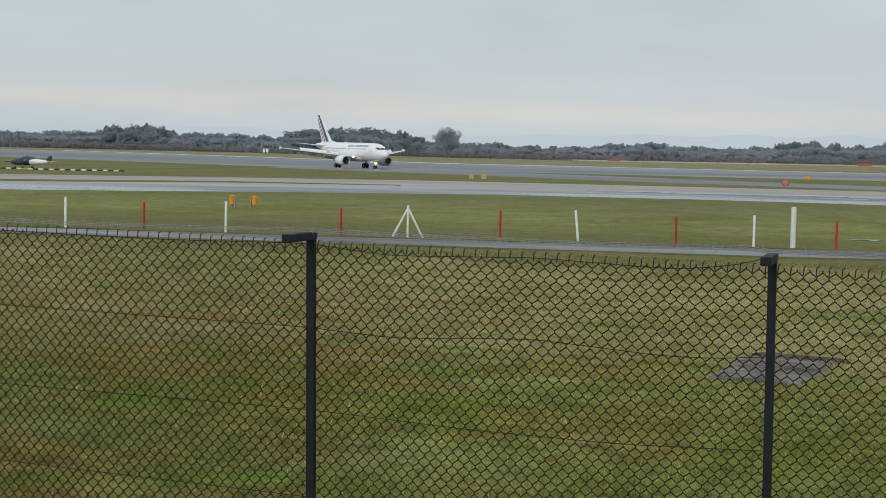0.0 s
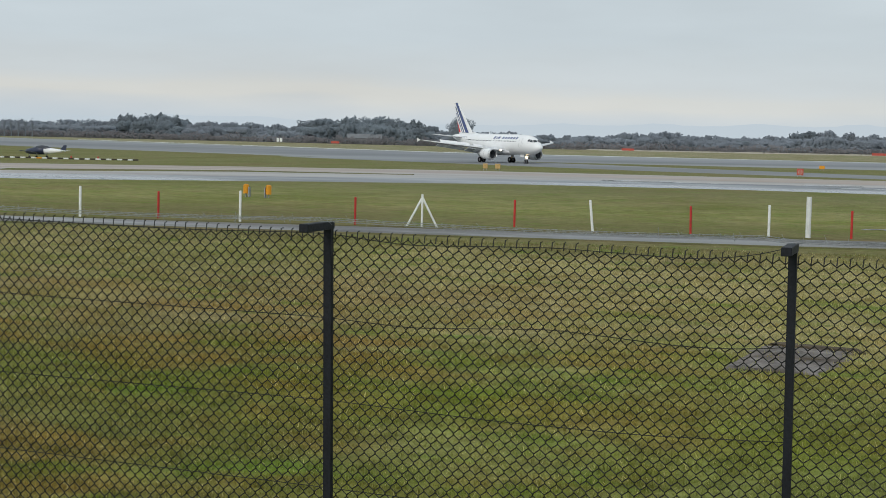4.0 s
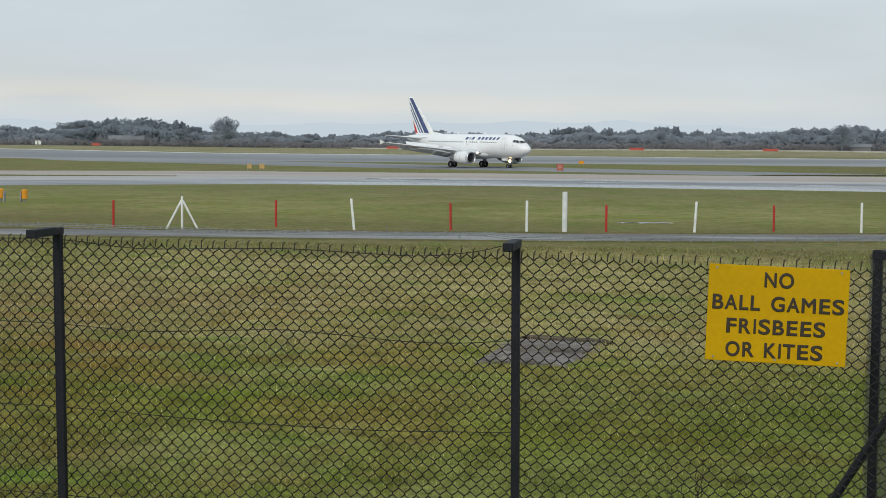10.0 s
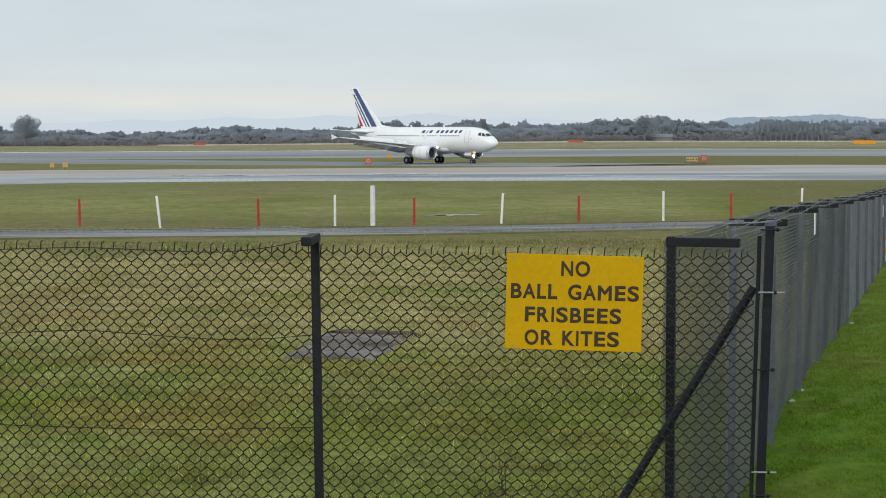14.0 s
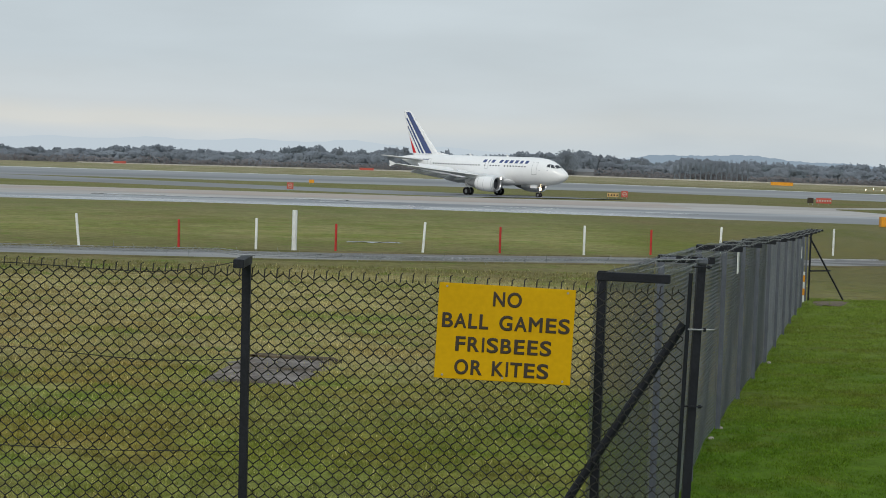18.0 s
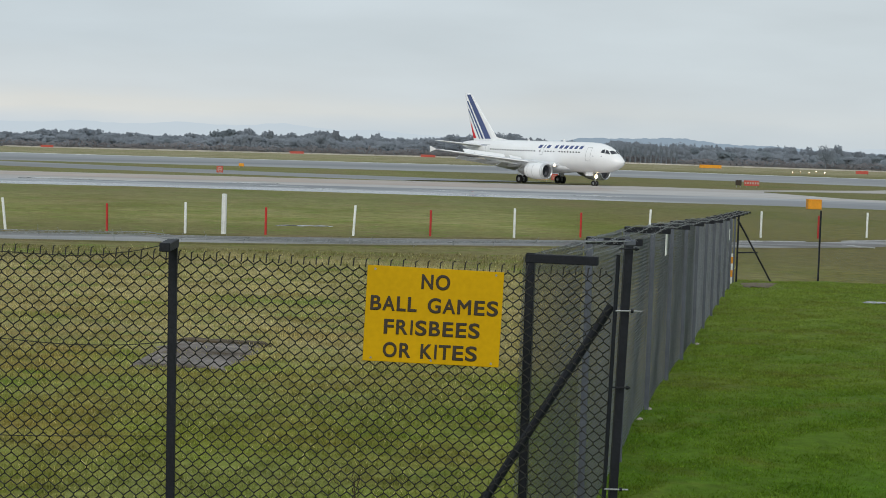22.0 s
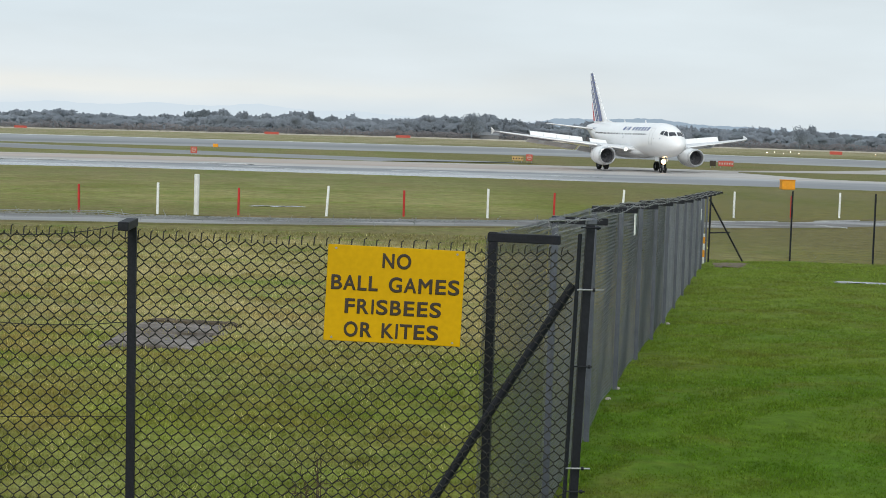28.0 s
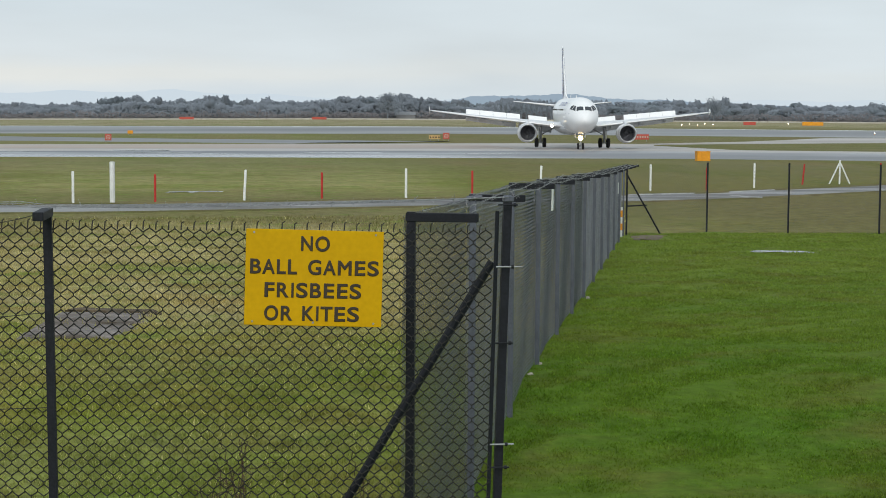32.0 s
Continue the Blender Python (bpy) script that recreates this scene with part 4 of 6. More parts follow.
# ---------------------------------------------------------------- the airliner
M_AIRWHITE = material("white_aircraft_paint", (0.86, 0.87, 0.875), 0.22, vary=0.025, scale=0.5, fine=6.0)
M_BELLY = material("grey_belly_paint", (0.62, 0.64, 0.66), 0.35, vary=0.05, scale=0.5, fine=6.0)
M_NAVY = material("dark_blue_livery", (0.062, 0.09, 0.225), 0.12, vary=0.05)
M_LIVRED = material("red_livery", (0.62, 0.02, 0.03), 0.3, vary=0.05)
M_DARKGLASS = material("dark_window_glass", (0.045, 0.05, 0.06), 0.12, vary=0.05)
M_WINGGREY = material("grey_wing_skin", (0.63, 0.65, 0.67), 0.4, vary=0.08, scale=0.8, fine=8.0)
M_TYRE = material("black_tyre_rubber", (0.012, 0.012, 0.013), 0.85, vary=0.2)
M_STEEL = material("gear_steel", (0.32, 0.33, 0.34), 0.4, metal=0.5, vary=0.1)
M_FAN = material("dark_fan_metal", (0.12, 0.125, 0.14), 0.45, metal=0.5, vary=0.2, scale=3.0)
M_LIP = material("bare_metal_lip", (0.55, 0.56, 0.57), 0.3, metal=0.8, vary=0.05)
M_GREYMARK = material("grey_blue_marking", (0.2, 0.22, 0.3), 0.4, vary=0.1)
M_SEAM = material("panel_seam", (0.38, 0.39, 0.4), 0.6, vary=0.1)
M_LAMP = glow("landing_lamp", (1.0, 0.7, 0.34), 5.0)
M_LAMP2 = glow("taxi_lamp", (1.0, 0.8, 0.5), 4.0)
M_BEACON = glow("position_lamp", (1.0, 0.95, 0.85), 4.0)

FUSE = [(15.32, 0.02, 3.28, 0.02), (15.22, 0.3, 3.28, 0.27), (14.95, 0.62, 3.29, 0.56), (14.4, 1.0, 3.34, 0.92), (13.9, 1.24, 3.42, 1.19), (13.4, 1.43, 3.53, 1.46), (12.6, 1.66, 3.66, 1.76), (11.6, 1.84, 3.76, 1.95), (10.4, 1.94, 3.82, 2.04), (9.0, 1.975, 3.83, 2.07), (3.0, 1.975, 3.83, 2.07), (-2.8, 1.975, 3.83, 2.07), (-5.2, 1.94, 3.88, 2.02), (-7.4, 1.8, 4.03, 1.87), (-9.6, 1.53, 4.27, 1.62), (-11.8, 1.17, 4.57, 1.3), (-13.6, 0.82, 4.83, 0.96), (-15.0, 0.52, 5.03, 0.62), (-16.2, 0.27, 5.15, 0.34), (-16.5, 0.1, 5.18, 0.14)]


def fuse_at(x):
    f = FUSE[::-1]
    xs = [r[0] for r in f]
    return [float(np.interp(x, xs, [r[k] for r in f])) for k in (1, 2, 3)]


def side_y(x, z):
    w, zc, h = fuse_at(x)
    return w * math.sqrt(max(0.0, 1 - ((z - zc) / h) ** 2))


def loft(bm, rings, close_ends=True):
    rows = [[bm.verts.new(p) for p in ring] for ring in rings]
    n = len(rows[0])
    for a, b in zip(rows, rows[1:]):
        for i in range(n):
            bm.faces.new((a[i], a[(i + 1) % n], b[(i + 1) % n], b[i]))
    if close_ends:
        bm.faces.new(rows[0][::-1])
        bm.faces.new(rows[-1])
    return bm


def fuselage():
    dense = []
    for (x0, *a), (x1, *b) in zip(FUSE, FUSE[1:]):
        k = 6 if x0 - x1 > 3 else 2
        for i in range(k):
            dense.append((x0 + (x1 - x0) * i / k, *[p + (q - p) * i / k for p, q in zip(a, b)]))
    dense.append(FUSE[-1])
    return loft(bmesh.new(), [[(x, w * math.sin(2 * math.pi * i / 40), zc + h * math.cos(2 * math.pi * i / 40)) for i in range(40)] for x, w, zc, h in dense])


def foil(bm, stations, n=11):
    """A wing-like solid through stations (leading edge x, chord, y, z, thickness ratio); vertical when y and z are swapped by the caller."""
    rings = []
    for le, c, y, z, th in stations:
        up, lo = [], []
        for i in range(n):
            t = (1 - math.cos(math.pi * i / (n - 1))) / 2
            d = 5 * th * (0.2969 * math.sqrt(t) - 0.126 * t - 0.3516 * t * t + 0.2843 * t**3 - 0.1015 * t**4) * c
            up.append((le - t * c, y, z + d))
            lo.append((le - t * c, y, z - d * 0.75))
        rings.append(up + lo[-2:0:-1])
    return loft(bm, rings)


def panel_between(bm, q, thick):
    """A thin plate on four corners, with its thickness along its normal."""
    q = [Vector(p) for p in q]
    nrm = (q[1] - q[0]).cross(q[3] - q[0]).normalized() * thick / 2
    a, b = [bm.verts.new(p + nrm) for p in q], [bm.verts.new(p - nrm) for p in q]
    bm.faces.new(a)
    bm.faces.new(b[::-1])
    for i in range(4):
        bm.faces.new((a[i], b[i], b[(i + 1) % 4], a[(i + 1) % 4]))
    return bm


def ring_part(name, parent, mat, xs, rs, zc, yc, n=32, smooth=True, label=""):
    bm = bmesh.new()
    rows = [[bm.verts.new((x, yc + r * math.sin(2 * math.pi * i / n), zc + r * math.cos(2 * math.pi * i / n))) for i in range(n)] for x, r in zip(xs, rs)]
    for a, b in zip(rows, rows[1:]):
        for i in range(n):
            bm.faces.new((a[i], a[(i + 1) % n], b[(i + 1) % n], b[i]))
    return part(name, bm, mat, parent, label, smooth)


jet = thing("airliner", pose(-132, 381, -1.5), "white twin-engined airliner with blue and red tail stripes, taxiing", "airplane")
body = part("fuselage", fuselage(), M_AIRWHITE, jet, "white fuselage", True)
# belly fairing
part("belly_fairing", loft(bmesh.new(), [[(x, w * math.sin(2 * math.pi * i / 24), 2.35 + h * math.cos(2 * math.pi * i / 24)) for i in range(24)] for x, w, h in ((7.2, 0.4, 0.3), (6.2, 1.5, 0.62), (4.5, 2.0, 0.8), (0, 2.12, 0.85), (-3.2, 1.95, 0.78), (-5.0, 1.3, 0.5), (-6.0, 0.3, 0.2))]), M_BELLY, jet, "grey belly fairing", True)
# cabin windows, alike on both sides
bm = bmesh.new()
box(bm, -0.115, -0.012, -0.165, 0.115, 0.012, 0.165, 0.01)
wmesh = bpy.data.meshes.new("window")
bm.to_mesh(wmesh)
bm.free()
wmesh.materials.append(M_DARKGLASS)
for side in (-1, 1):
    for k in range(34):
        x = 8.9 - 0.533 * k
        if k in (8, 13, 15):
            continue
        z = 4.42 + 0.012 * max(0, -4 - x)
        w = part("window", wmesh, None, body)
        w.location, w.rotation_euler = (x, side * (side_y(x, z) + 0.002), z), (side * -0.27, 0, 0)
    for x, hw in ((10.55, 0.42), (-9.7, 0.36), (1.75, 0.27)):
        big = hw > 0.3
        zz0, zz1 = (3.35, 5.2) if big else (4.0, 5.05)
        d = bmesh.new()
        for x0, z0, x1, z1 in ((x - hw, zz0, x - hw + 0.04, zz1), (x + hw - 0.04, zz0, x + hw, zz1), (x - hw, zz0, x + hw, zz0 + 0.05), (x - hw, zz1 - 0.04, x + hw, zz1)):
            k = max(1, int((z1 - z0) / 0.3))
            for i in range(k):
                a0, a1 = z0 + (z1 - z0) * i / k, z0 + (z1 - z0) * (i + 1) / k
                panel_between(d, [(x0, side * (side_y(x0, a0) + 0.004), a0), (x1, side * (side_y(x1, a0) + 0.004), a0), (x1, side * (side_y(x1, a1) + 0.004), a1), (x0, side * (side_y(x0, a1) + 0.004), a1)], 0.012)
        part("door", d, M_SEAM, body, "door outlined by its seam")
    if side == -1:
        bm = bmesh.new()
        panel_between(bm, [(10.95, -side_y(10.95, 3.2) - 0.01, 3.3), (10.15, -side_y(10.15, 3.2) - 0.01, 3.3), (10.15, -side_y(10.15, 3.3) - 0.01, 3.4), (10.95, -side_y(10.95, 3.3) - 0.01, 3.4)], 0.02)
        part("door_sill", bm, M_SEAM, body)
    # airline title as plain slanted bars in its colour
    for x0, x1 in ((0.85, 1.55), (1.87, 2.15), (2.45, 3.1), (3.95, 4.55), (4.87, 5.5), (5.8, 6.45), (6.77, 7.4), (7.72, 8.3), (8.65, 9.25)):
        d = bmesh.new()
        z0, z1 = 4.92, 5.36
        for i in range(2):
            a0, a1 = z0 + (z1 - z0) * i / 2, z0 + (z1 - z0) * (i + 1) / 2
            s0, s1 = (a0 - z0) * 0.35, (a1 - z0) * 0.35
            panel_between(d, [(x0 + s0, side * (side_y(x0, a0) + 0.006), a0), (x1 - 0.06 + s0, side * (side_y(x1, a0) + 0.006), a0), (x1 - 0.06 + s1, side * (side_y(x1, a1) + 0.006), a1), (x0 + s1, side * (side_y(x0, a1) + 0.006), a1)], 0.01)
        part("title_bar", d, M_NAVY, body, "dark blue bar of the airline title")
    # small writing below the cockpit and near the tail, as plain bars
    for x0, x1, z0, z1 in ((11.35, 12.75, 3.98, 4.1), (-11.3, -9.9, 5.02, 5.16)):
        d = bmesh.new()
        panel_between(d, [(x, side * (side_y(x, z) + 0.008), z) for x, z in ((x0, z0), (x1, z0), (x1, z1), (x0, z1))], 0.01)
        part("marking", d, M_GREYMARK, body, "small grey-blue line of writing")
    # flight deck panes, curved with the nose: corners as x and height, ahead from bottom front to top front
    def round_at(x, z):
        w, zc, h = fuse_at(x)
        return math.degrees(math.acos(min(1.0, max(-1.0, (z - zc) / h))))

    rear1 = [(x, round_at(x, z)) for x, z in ((13.76, 4.30), (13.12, 4.42), (12.96, 4.92), (13.27, 4.80))]
    rear2 = [(x, round_at(x, z)) for x, z in ((13.02, 4.44), (12.48, 4.52), (12.52, 4.86), (12.84, 4.95))]
    for corners, nm in ((((14.2, 4), (13.9, 42), (13.42, 33), (13.66, 4)), "windscreen"), (rear1, "cockpit_pane"), (rear2, "cockpit_pane")):
        d = bmesh.new()
        n = 5

        def skin(u, v):
            (xa, fa), (xb, fb), (xc, fc), (xd, fd) = corners
            x = (xa * (1 - u) + xb * u) * (1 - v) + (xd * (1 - u) + xc * u) * v
            f = radians((fa * (1 - u) + fb * u) * (1 - v) + (fd * (1 - u) + fc * u) * v)
            w, zc, h = fuse_at(x)
            return (x + 0.012, side * (w * math.sin(f) * 1.008 + 0.012), zc + h * math.cos(f) * 1.008 + 0.015)

        for i in range(n):
            for j in range(n):
                panel_between(d, [skin(a / n, b / n) for a, b in ((i, j), (i + 1, j), (i + 1, j + 1), (i, j + 1))], 0.012)
        part(nm, d, M_DARKGLASS, body, "dark cockpit pane")
    # wings
    s = side
    wing = part("wing", foil(bmesh.new(), [(5.6, 7.6, s * 1.3, 2.55, 0.13), (4.9, 6.7, s * 2.2, 2.66, 0.125), (2.75, 4.55, s * 6.4, 3.12, 0.115), (0.1, 3.1, s * 11.5, 3.66, 0.11), (-2.6, 1.6, s * 16.6, 4.25, 0.1), (-2.9, 1.3, s * 16.95, 4.3, 0.06)]), M_WINGGREY, jet, "grey swept wing", True)
    part("slat", foil(bmesh.new(), [(5.3, 0.8, s * 2.4, 2.6, 0.3), (3.15, 0.7, s * 6.4, 3.06, 0.3), (0.45, 0.55, s * 11.5, 3.6, 0.3), (-2.3, 0.4, s * 16.5, 4.2, 0.3)], 7), M_AIRWHITE, wing, "pale leading-edge slat", True)
    for (y0, x0, c0, z0), (y1, x1, c1, z1) in (((2.3, -1.55, 1.5, 2.35), (6.3, -1.6, 1.25, 2.8)), ((6.6, -1.6, 1.2, 2.86), (12.6, -3.2, 0.85, 3.5))):
        d = bmesh.new()
        panel_between(d, [(x0, s * y0, z0), (x0 - c0, s * y0, z0 - c0 * 0.42), (x1 - c1, s * y1, z1 - c1 * 0.42), (x1, s * y1, z1)], 0.1)
        part("flap", d, M_WINGGREY, wing, "lowered flap")
    for y0, y1 in ((3.0, 5.2), (6.2, 7.78), (7.8, 9.38), (9.4, 10.98), (11.0, 12.6)):
        d = bmesh.new()
        f = lambda y: (float(np.interp(y, [2.2, 6.4, 12.5], [-0.7, -0.75, -2.15])), float(np.interp(y, [2.2, 6.4, 12.5], [2.85, 3.3, 3.85])))
        (xa, za), (xb, zb) = f(y0), f(y1)
        panel_between(d, [(xa, s * y0, za), (xb, s * y1, zb), (xb - 0.5, s * y1, zb + 0.62), (xa - 0.5, s * y0, za + 0.62)], 0.05)
        part("spoiler", d, M_AIRWHITE, wing, "raised spoiler panel")
    for y in (4.6, 8.2, 11.2):
        xx, zz = float(np.interp(y, [2.2, 6.4, 12.5], [-1.0, -1.2, -2.4])), float(np.interp(y, [2.2, 6.4, 12.5], [2.2, 2.7, 3.42]))
        part("flap_fairing", loft(bmesh.new(), [[(xx + dx, s * y + r * 0.6 * math.sin(2 * math.pi * i / 10), zz - 0.18 * dx * -0.2 + r * math.cos(2 * math.pi * i / 10) - 0.12) for i in range(10)] for dx, r in ((1.6, 0.03), (0.8, 0.2), (-0.6, 0.22), (-1.7, 0.04))]), M_WINGGREY, wing, "", True)
    d = bmesh.new()
    panel_between(d, [(-3.0, s * 17.0, 4.3), (-4.25, s * 17.02, 4.72), (-4.42, s * 17.02, 4.7), (-4.25, s * 17.0, 4.25)], 0.05)
    panel_between(d, [(-3.0, s * 17.0, 4.3), (-4.25, s * 17.0, 4.27), (-4.42, s * 16.98, 3.92), (-4.25, s * 16.98, 3.92)], 0.05)
    part("wingtip_fence", d, M_AIRWHITE, wing)
    # engine
    zc, yc = 1.8, s * 5.75
    nac = ring_part("engine", jet, M_AIRWHITE, [6.78, 6.6, 6.1, 5.3, 4.5, 3.9, 3.5, 3.3], [0.94 * r for r in (1.1, 1.15, 1.2, 1.22, 1.17, 1.08, 1.0, 0.96)], zc, yc, label="white engine nacelle")
    ring_part("inlet_lip", nac, M_LIP, [6.4, 6.72, 6.88, 6.86, 6.6, 6.3], [0.94 * r for r in (1.175, 1.13, 1.03, 0.96, 0.9, 0.89)], zc, yc)
    ring_part("inlet_duct", nac, M_FAN, [6.3, 5.6, 5.55], [0.836, 0.818, 0.02], zc, yc)
    ring_part("spinner", nac, M_FAN, [5.98, 5.8, 5.58], [0.01, 0.16, 0.27], zc, yc)
    bm = bmesh.new()
    for k in range(18):
        a = 2 * math.pi * k / 18
        ca, sa, cb, sb = math.cos(a), math.sin(a), math.cos(a + 0.22), math.sin(a + 0.22)
        panel_between(bm, [(5.62, yc + 0.26 * sa, zc + 0.26 * ca), (5.74, yc + 0.26 * sb, zc + 0.26 * cb), (5.74, yc + 0.8 * sb, zc + 0.8 * cb), (5.6, yc + 0.8 * sa, zc + 0.8 * ca)], 0.012)
    part("fan", bm, M_FAN, nac)
    ring_part("exhaust", nac, M_STEEL, [3.5, 3.28, 2.7, 2.1, 1.5, 1.1], [0.9, 0.78, 0.66, 0.52, 0.26, 0.02], zc, yc)
    bm = bmesh.new()
    loft(bm, [[(5.6, yc - 0.12, 2.9), (2.6, yc - 0.16, 2.5), (2.6, yc + 0.16, 2.5), (5.6, yc + 0.12, 2.9)], [(3.3, yc - 0.14, 3.2), (0.3, yc - 0.14, 2.8), (0.3, yc + 0.14, 2.8), (3.3, yc + 0.14, 3.2)]])
    part("pylon", bm, M_WINGGREY, jet)
    for x0, x1 in ((4.96, 5.0), (3.9, 3.93)):
        bm = bmesh.new()
        for i in range(14):
            a0, a1 = math.pi * (0.25 + i / 14), math.pi * (0.25 + (i + 1) / 14)
            r = float(np.interp(x0, [3.3, 3.9, 4.5, 5.3, 6.1], [0.96, 1.08, 1.17, 1.22, 1.2])) * 0.94 + 0.006
            panel_between(bm, [(x0, yc + r * math.sin(s * a0), zc + r * math.cos(a0)), (x1, yc + r * math.sin(s * a0), zc + r * math.cos(a0)), (x1, yc + r * math.sin(s * a1), zc + r * math.cos(a1)), (x0, yc + r * math.sin(s * a1), zc + r * math.cos(a1))], 0.01)
        part("cowl_seam", bm, M_SEAM, nac)
    # tailplane
    part("tailplane", foil(bmesh.new(), [(-10.6, 4.0, s * 0.5, 4.92, 0.1), (-14.1, 1.45, s * 6.22, 5.5, 0.09)]), M_AIRWHITE, jet, "white tailplane", True)
    # main gear
    gear = part("main_gear", tube(bmesh.new(), (0, s * 3.8, 0.5), (-0.1, s * 3.75, 2.75), 0.14, 0.17, 12), M_STEEL, jet)
    part("side_stay", tube(bmesh.new(), (0, s * 3.75, 1.5), (0.1, s * 2.1, 2.35), 0.07, n=8), M_STEEL, gear)
    part("axle", tube(bmesh.new(), (0, s * 3.25, 0.58), (0, s * 4.35, 0.58), 0.09, n=8), M_STEEL, gear)
    bm = bmesh.new()
    box(bm, -0.5, s * 4.02 - 0.02, 1.0, 0.5, s * 4.02 + 0.02, 2.6, 0.01)
    part("gear_door", bm, M_AIRWHITE, gear)

# fin with its stripes
FIN = [(-8.75, 5.75, 5.35), (-14.75, 12.45, 1.5)]


def fin_x(u, z):
    """x at the fraction u of the chord (0 leading, 1 trailing edge) at height z."""
    k = (z - FIN[0][1]) / (FIN[1][1] - FIN[0][1])
    le, ch = FIN[0][0] + k * (FIN[1][0] - FIN[0][0]), FIN[0][2] + k * (FIN[1][2] - FIN[0][2])
    return le - u * ch


bm = foil(bmesh.new(), [(FIN[0][0] + 0.5, FIN[0][2] + 0.5, -5.2, 0, 0.09), (FIN[0][0], FIN[0][2], -5.75, 0, 0.1), (FIN[1][0], FIN[1][2], -12.3, 0, 0.08), (FIN[1][0] - 0.35, FIN[1][2] - 0.45, -12.55, 0, 0.05)])
for v in bm.verts:
    v.co = Vector((v.co.x, v.co.z * 0.9, -v.co.y))
fin = part("fin", bm, M_AIRWHITE, jet, "white tail fin with slanted blue and red stripes", True)
bm = bmesh.new()
panel_between(bm, [(-5.8, 0, 5.72), (-9.0, 0, 5.6), (-9.2, 0, 6.25), (-8.8, 0, 6.2)], 0.16)
part("dorsal_fillet", bm, M_AIRWHITE, fin)


def fin_half(u, z):
    k = (z - FIN[0][1]) / (FIN[1][1] - FIN[0][1])
    ch, th = FIN[0][2] + k * (FIN[1][2] - FIN[0][2]), 0.1 - 0.02 * k
    t = min(max(u, 0.0), 1.0)
    return 0.9 * 5 * th * (0.2969 * math.sqrt(t) - 0.126 * t - 0.3516 * t * t + 0.2843 * t**3 - 0.1015 * t**4) * ch


def stripe(a0, a1, za, b0, b1, zb, mat, label):
    """A slanted livery stripe between distances behind the leading edge, from height za up to zb, on both faces of the fin."""
    for side in (-1, 1):
        bm = bmesh.new()
        n = 12
        for i in range(n):
            for c in range(4):
                q = []
                for t, v in ((i / n, c / 4), (i / n, (c + 1) / 4), ((i + 1) / n, (c + 1) / 4), ((i + 1) / n, c / 4)):
                    z = za + (zb - za) * t
                    k = (z - FIN[0][1]) / (FIN[1][1] - FIN[0][1])
                    chord = FIN[0][2] + k * (FIN[1][2] - FIN[0][2])
                    front, back = a0 + (b0 - a0) * t, a1 + (b1 - a1) * t
                    u = min(0.985, (front + (back - front) * v) / chord)
                    q.append((fin_x(u, z), side * (fin_half(u, z) + 0.014), z))
                panel_between(bm, q, 0.012)
        part("tail_stripe", bm, mat, fin, label)


stripe(1.25, 2.45, 6.0, 0.36, 1.2, 12.35, M_NAVY, "broad dark blue tail stripe")
stripe(2.85, 3.22, 6.0, 1.72, 2.02, 11.4, M_NAVY, "dark blue tail stripe")
stripe(3.6, 3.86, 6.0, 2.58, 2.78, 10.2, M_NAVY, "thin dark blue tail stripe")
stripe(4.45, 5.3, 6.05, 3.72, 3.8, 8.5, M_LIVRED, "red tail stripe")
for x, z in ((4.5, 5.9), (-2.5, 5.9)):
    bm = bmesh.new()
    panel_between(bm, [(x, 0, z - 0.05), (x - 0.45, 0, z - 0.05), (x - 0.45, 0, z + 0.3), (x - 0.25, 0, z + 0.3)], 0.04)
    part("aerial", bm, M_AIRWHITE, jet)
# nose gear and lamps
nose = part("nose_gear", tube(bmesh.new(), (10.25, 0, 0.35), (10.4, 0, 2.25), 0.09, 0.11, 10), M_STEEL, jet)
part("axle", tube(bmesh.new(), (10.25, -0.38, 0.38), (10.25, 0.38, 0.38), 0.06, n=8), M_STEEL, nose)
part("drag_stay", tube(bmesh.new(), (10.3, 0, 1.2), (11.4, 0, 2.15), 0.05, n=8), M_STEEL, nose)
for s in (-1, 1):
    bm = bmesh.new()
    box(bm, 9.0, s * 0.55 - 0.02, 1.35, 10.3, s * 0.55 + 0.02, 2.15, 0.01)
    part("gear_door", bm, M_AIRWHITE, nose)


def lamp(name, x, y, z, r, mat, parent, label):
    bm = bmesh.new()
    tube(bm, (x - 0.08, y, z), (x, y, z), r * 0.8, r, 14)
    return part(name, bm, mat, parent, label)


lamp("taxi_light", 10.5, -0.05, 1.3, 0.3, M_LAMP, nose, "bright lit nose-gear lamp")
lamp("runway_light", 10.6, -0.2, 1.95, 0.17, M_LAMP2, nose, "lit small nose-gear lamp")
lamp("runway_light", 10.6, 0.2, 1.95, 0.17, M_LAMP2, nose, "lit small nose-gear lamp")
lamp("wing_root_light", 5.35, -2.9, 2.62, 0.2, M_LAMP2, jet, "lit wing-root lamp")
ring_part("lamp_housing", jet, M_BELLY, [4.9, 5.34, 5.36, 5.34, 4.9], [0.23, 0.23, 0.22, 0.21, 0.21], 2.62, -2.9, n=16)


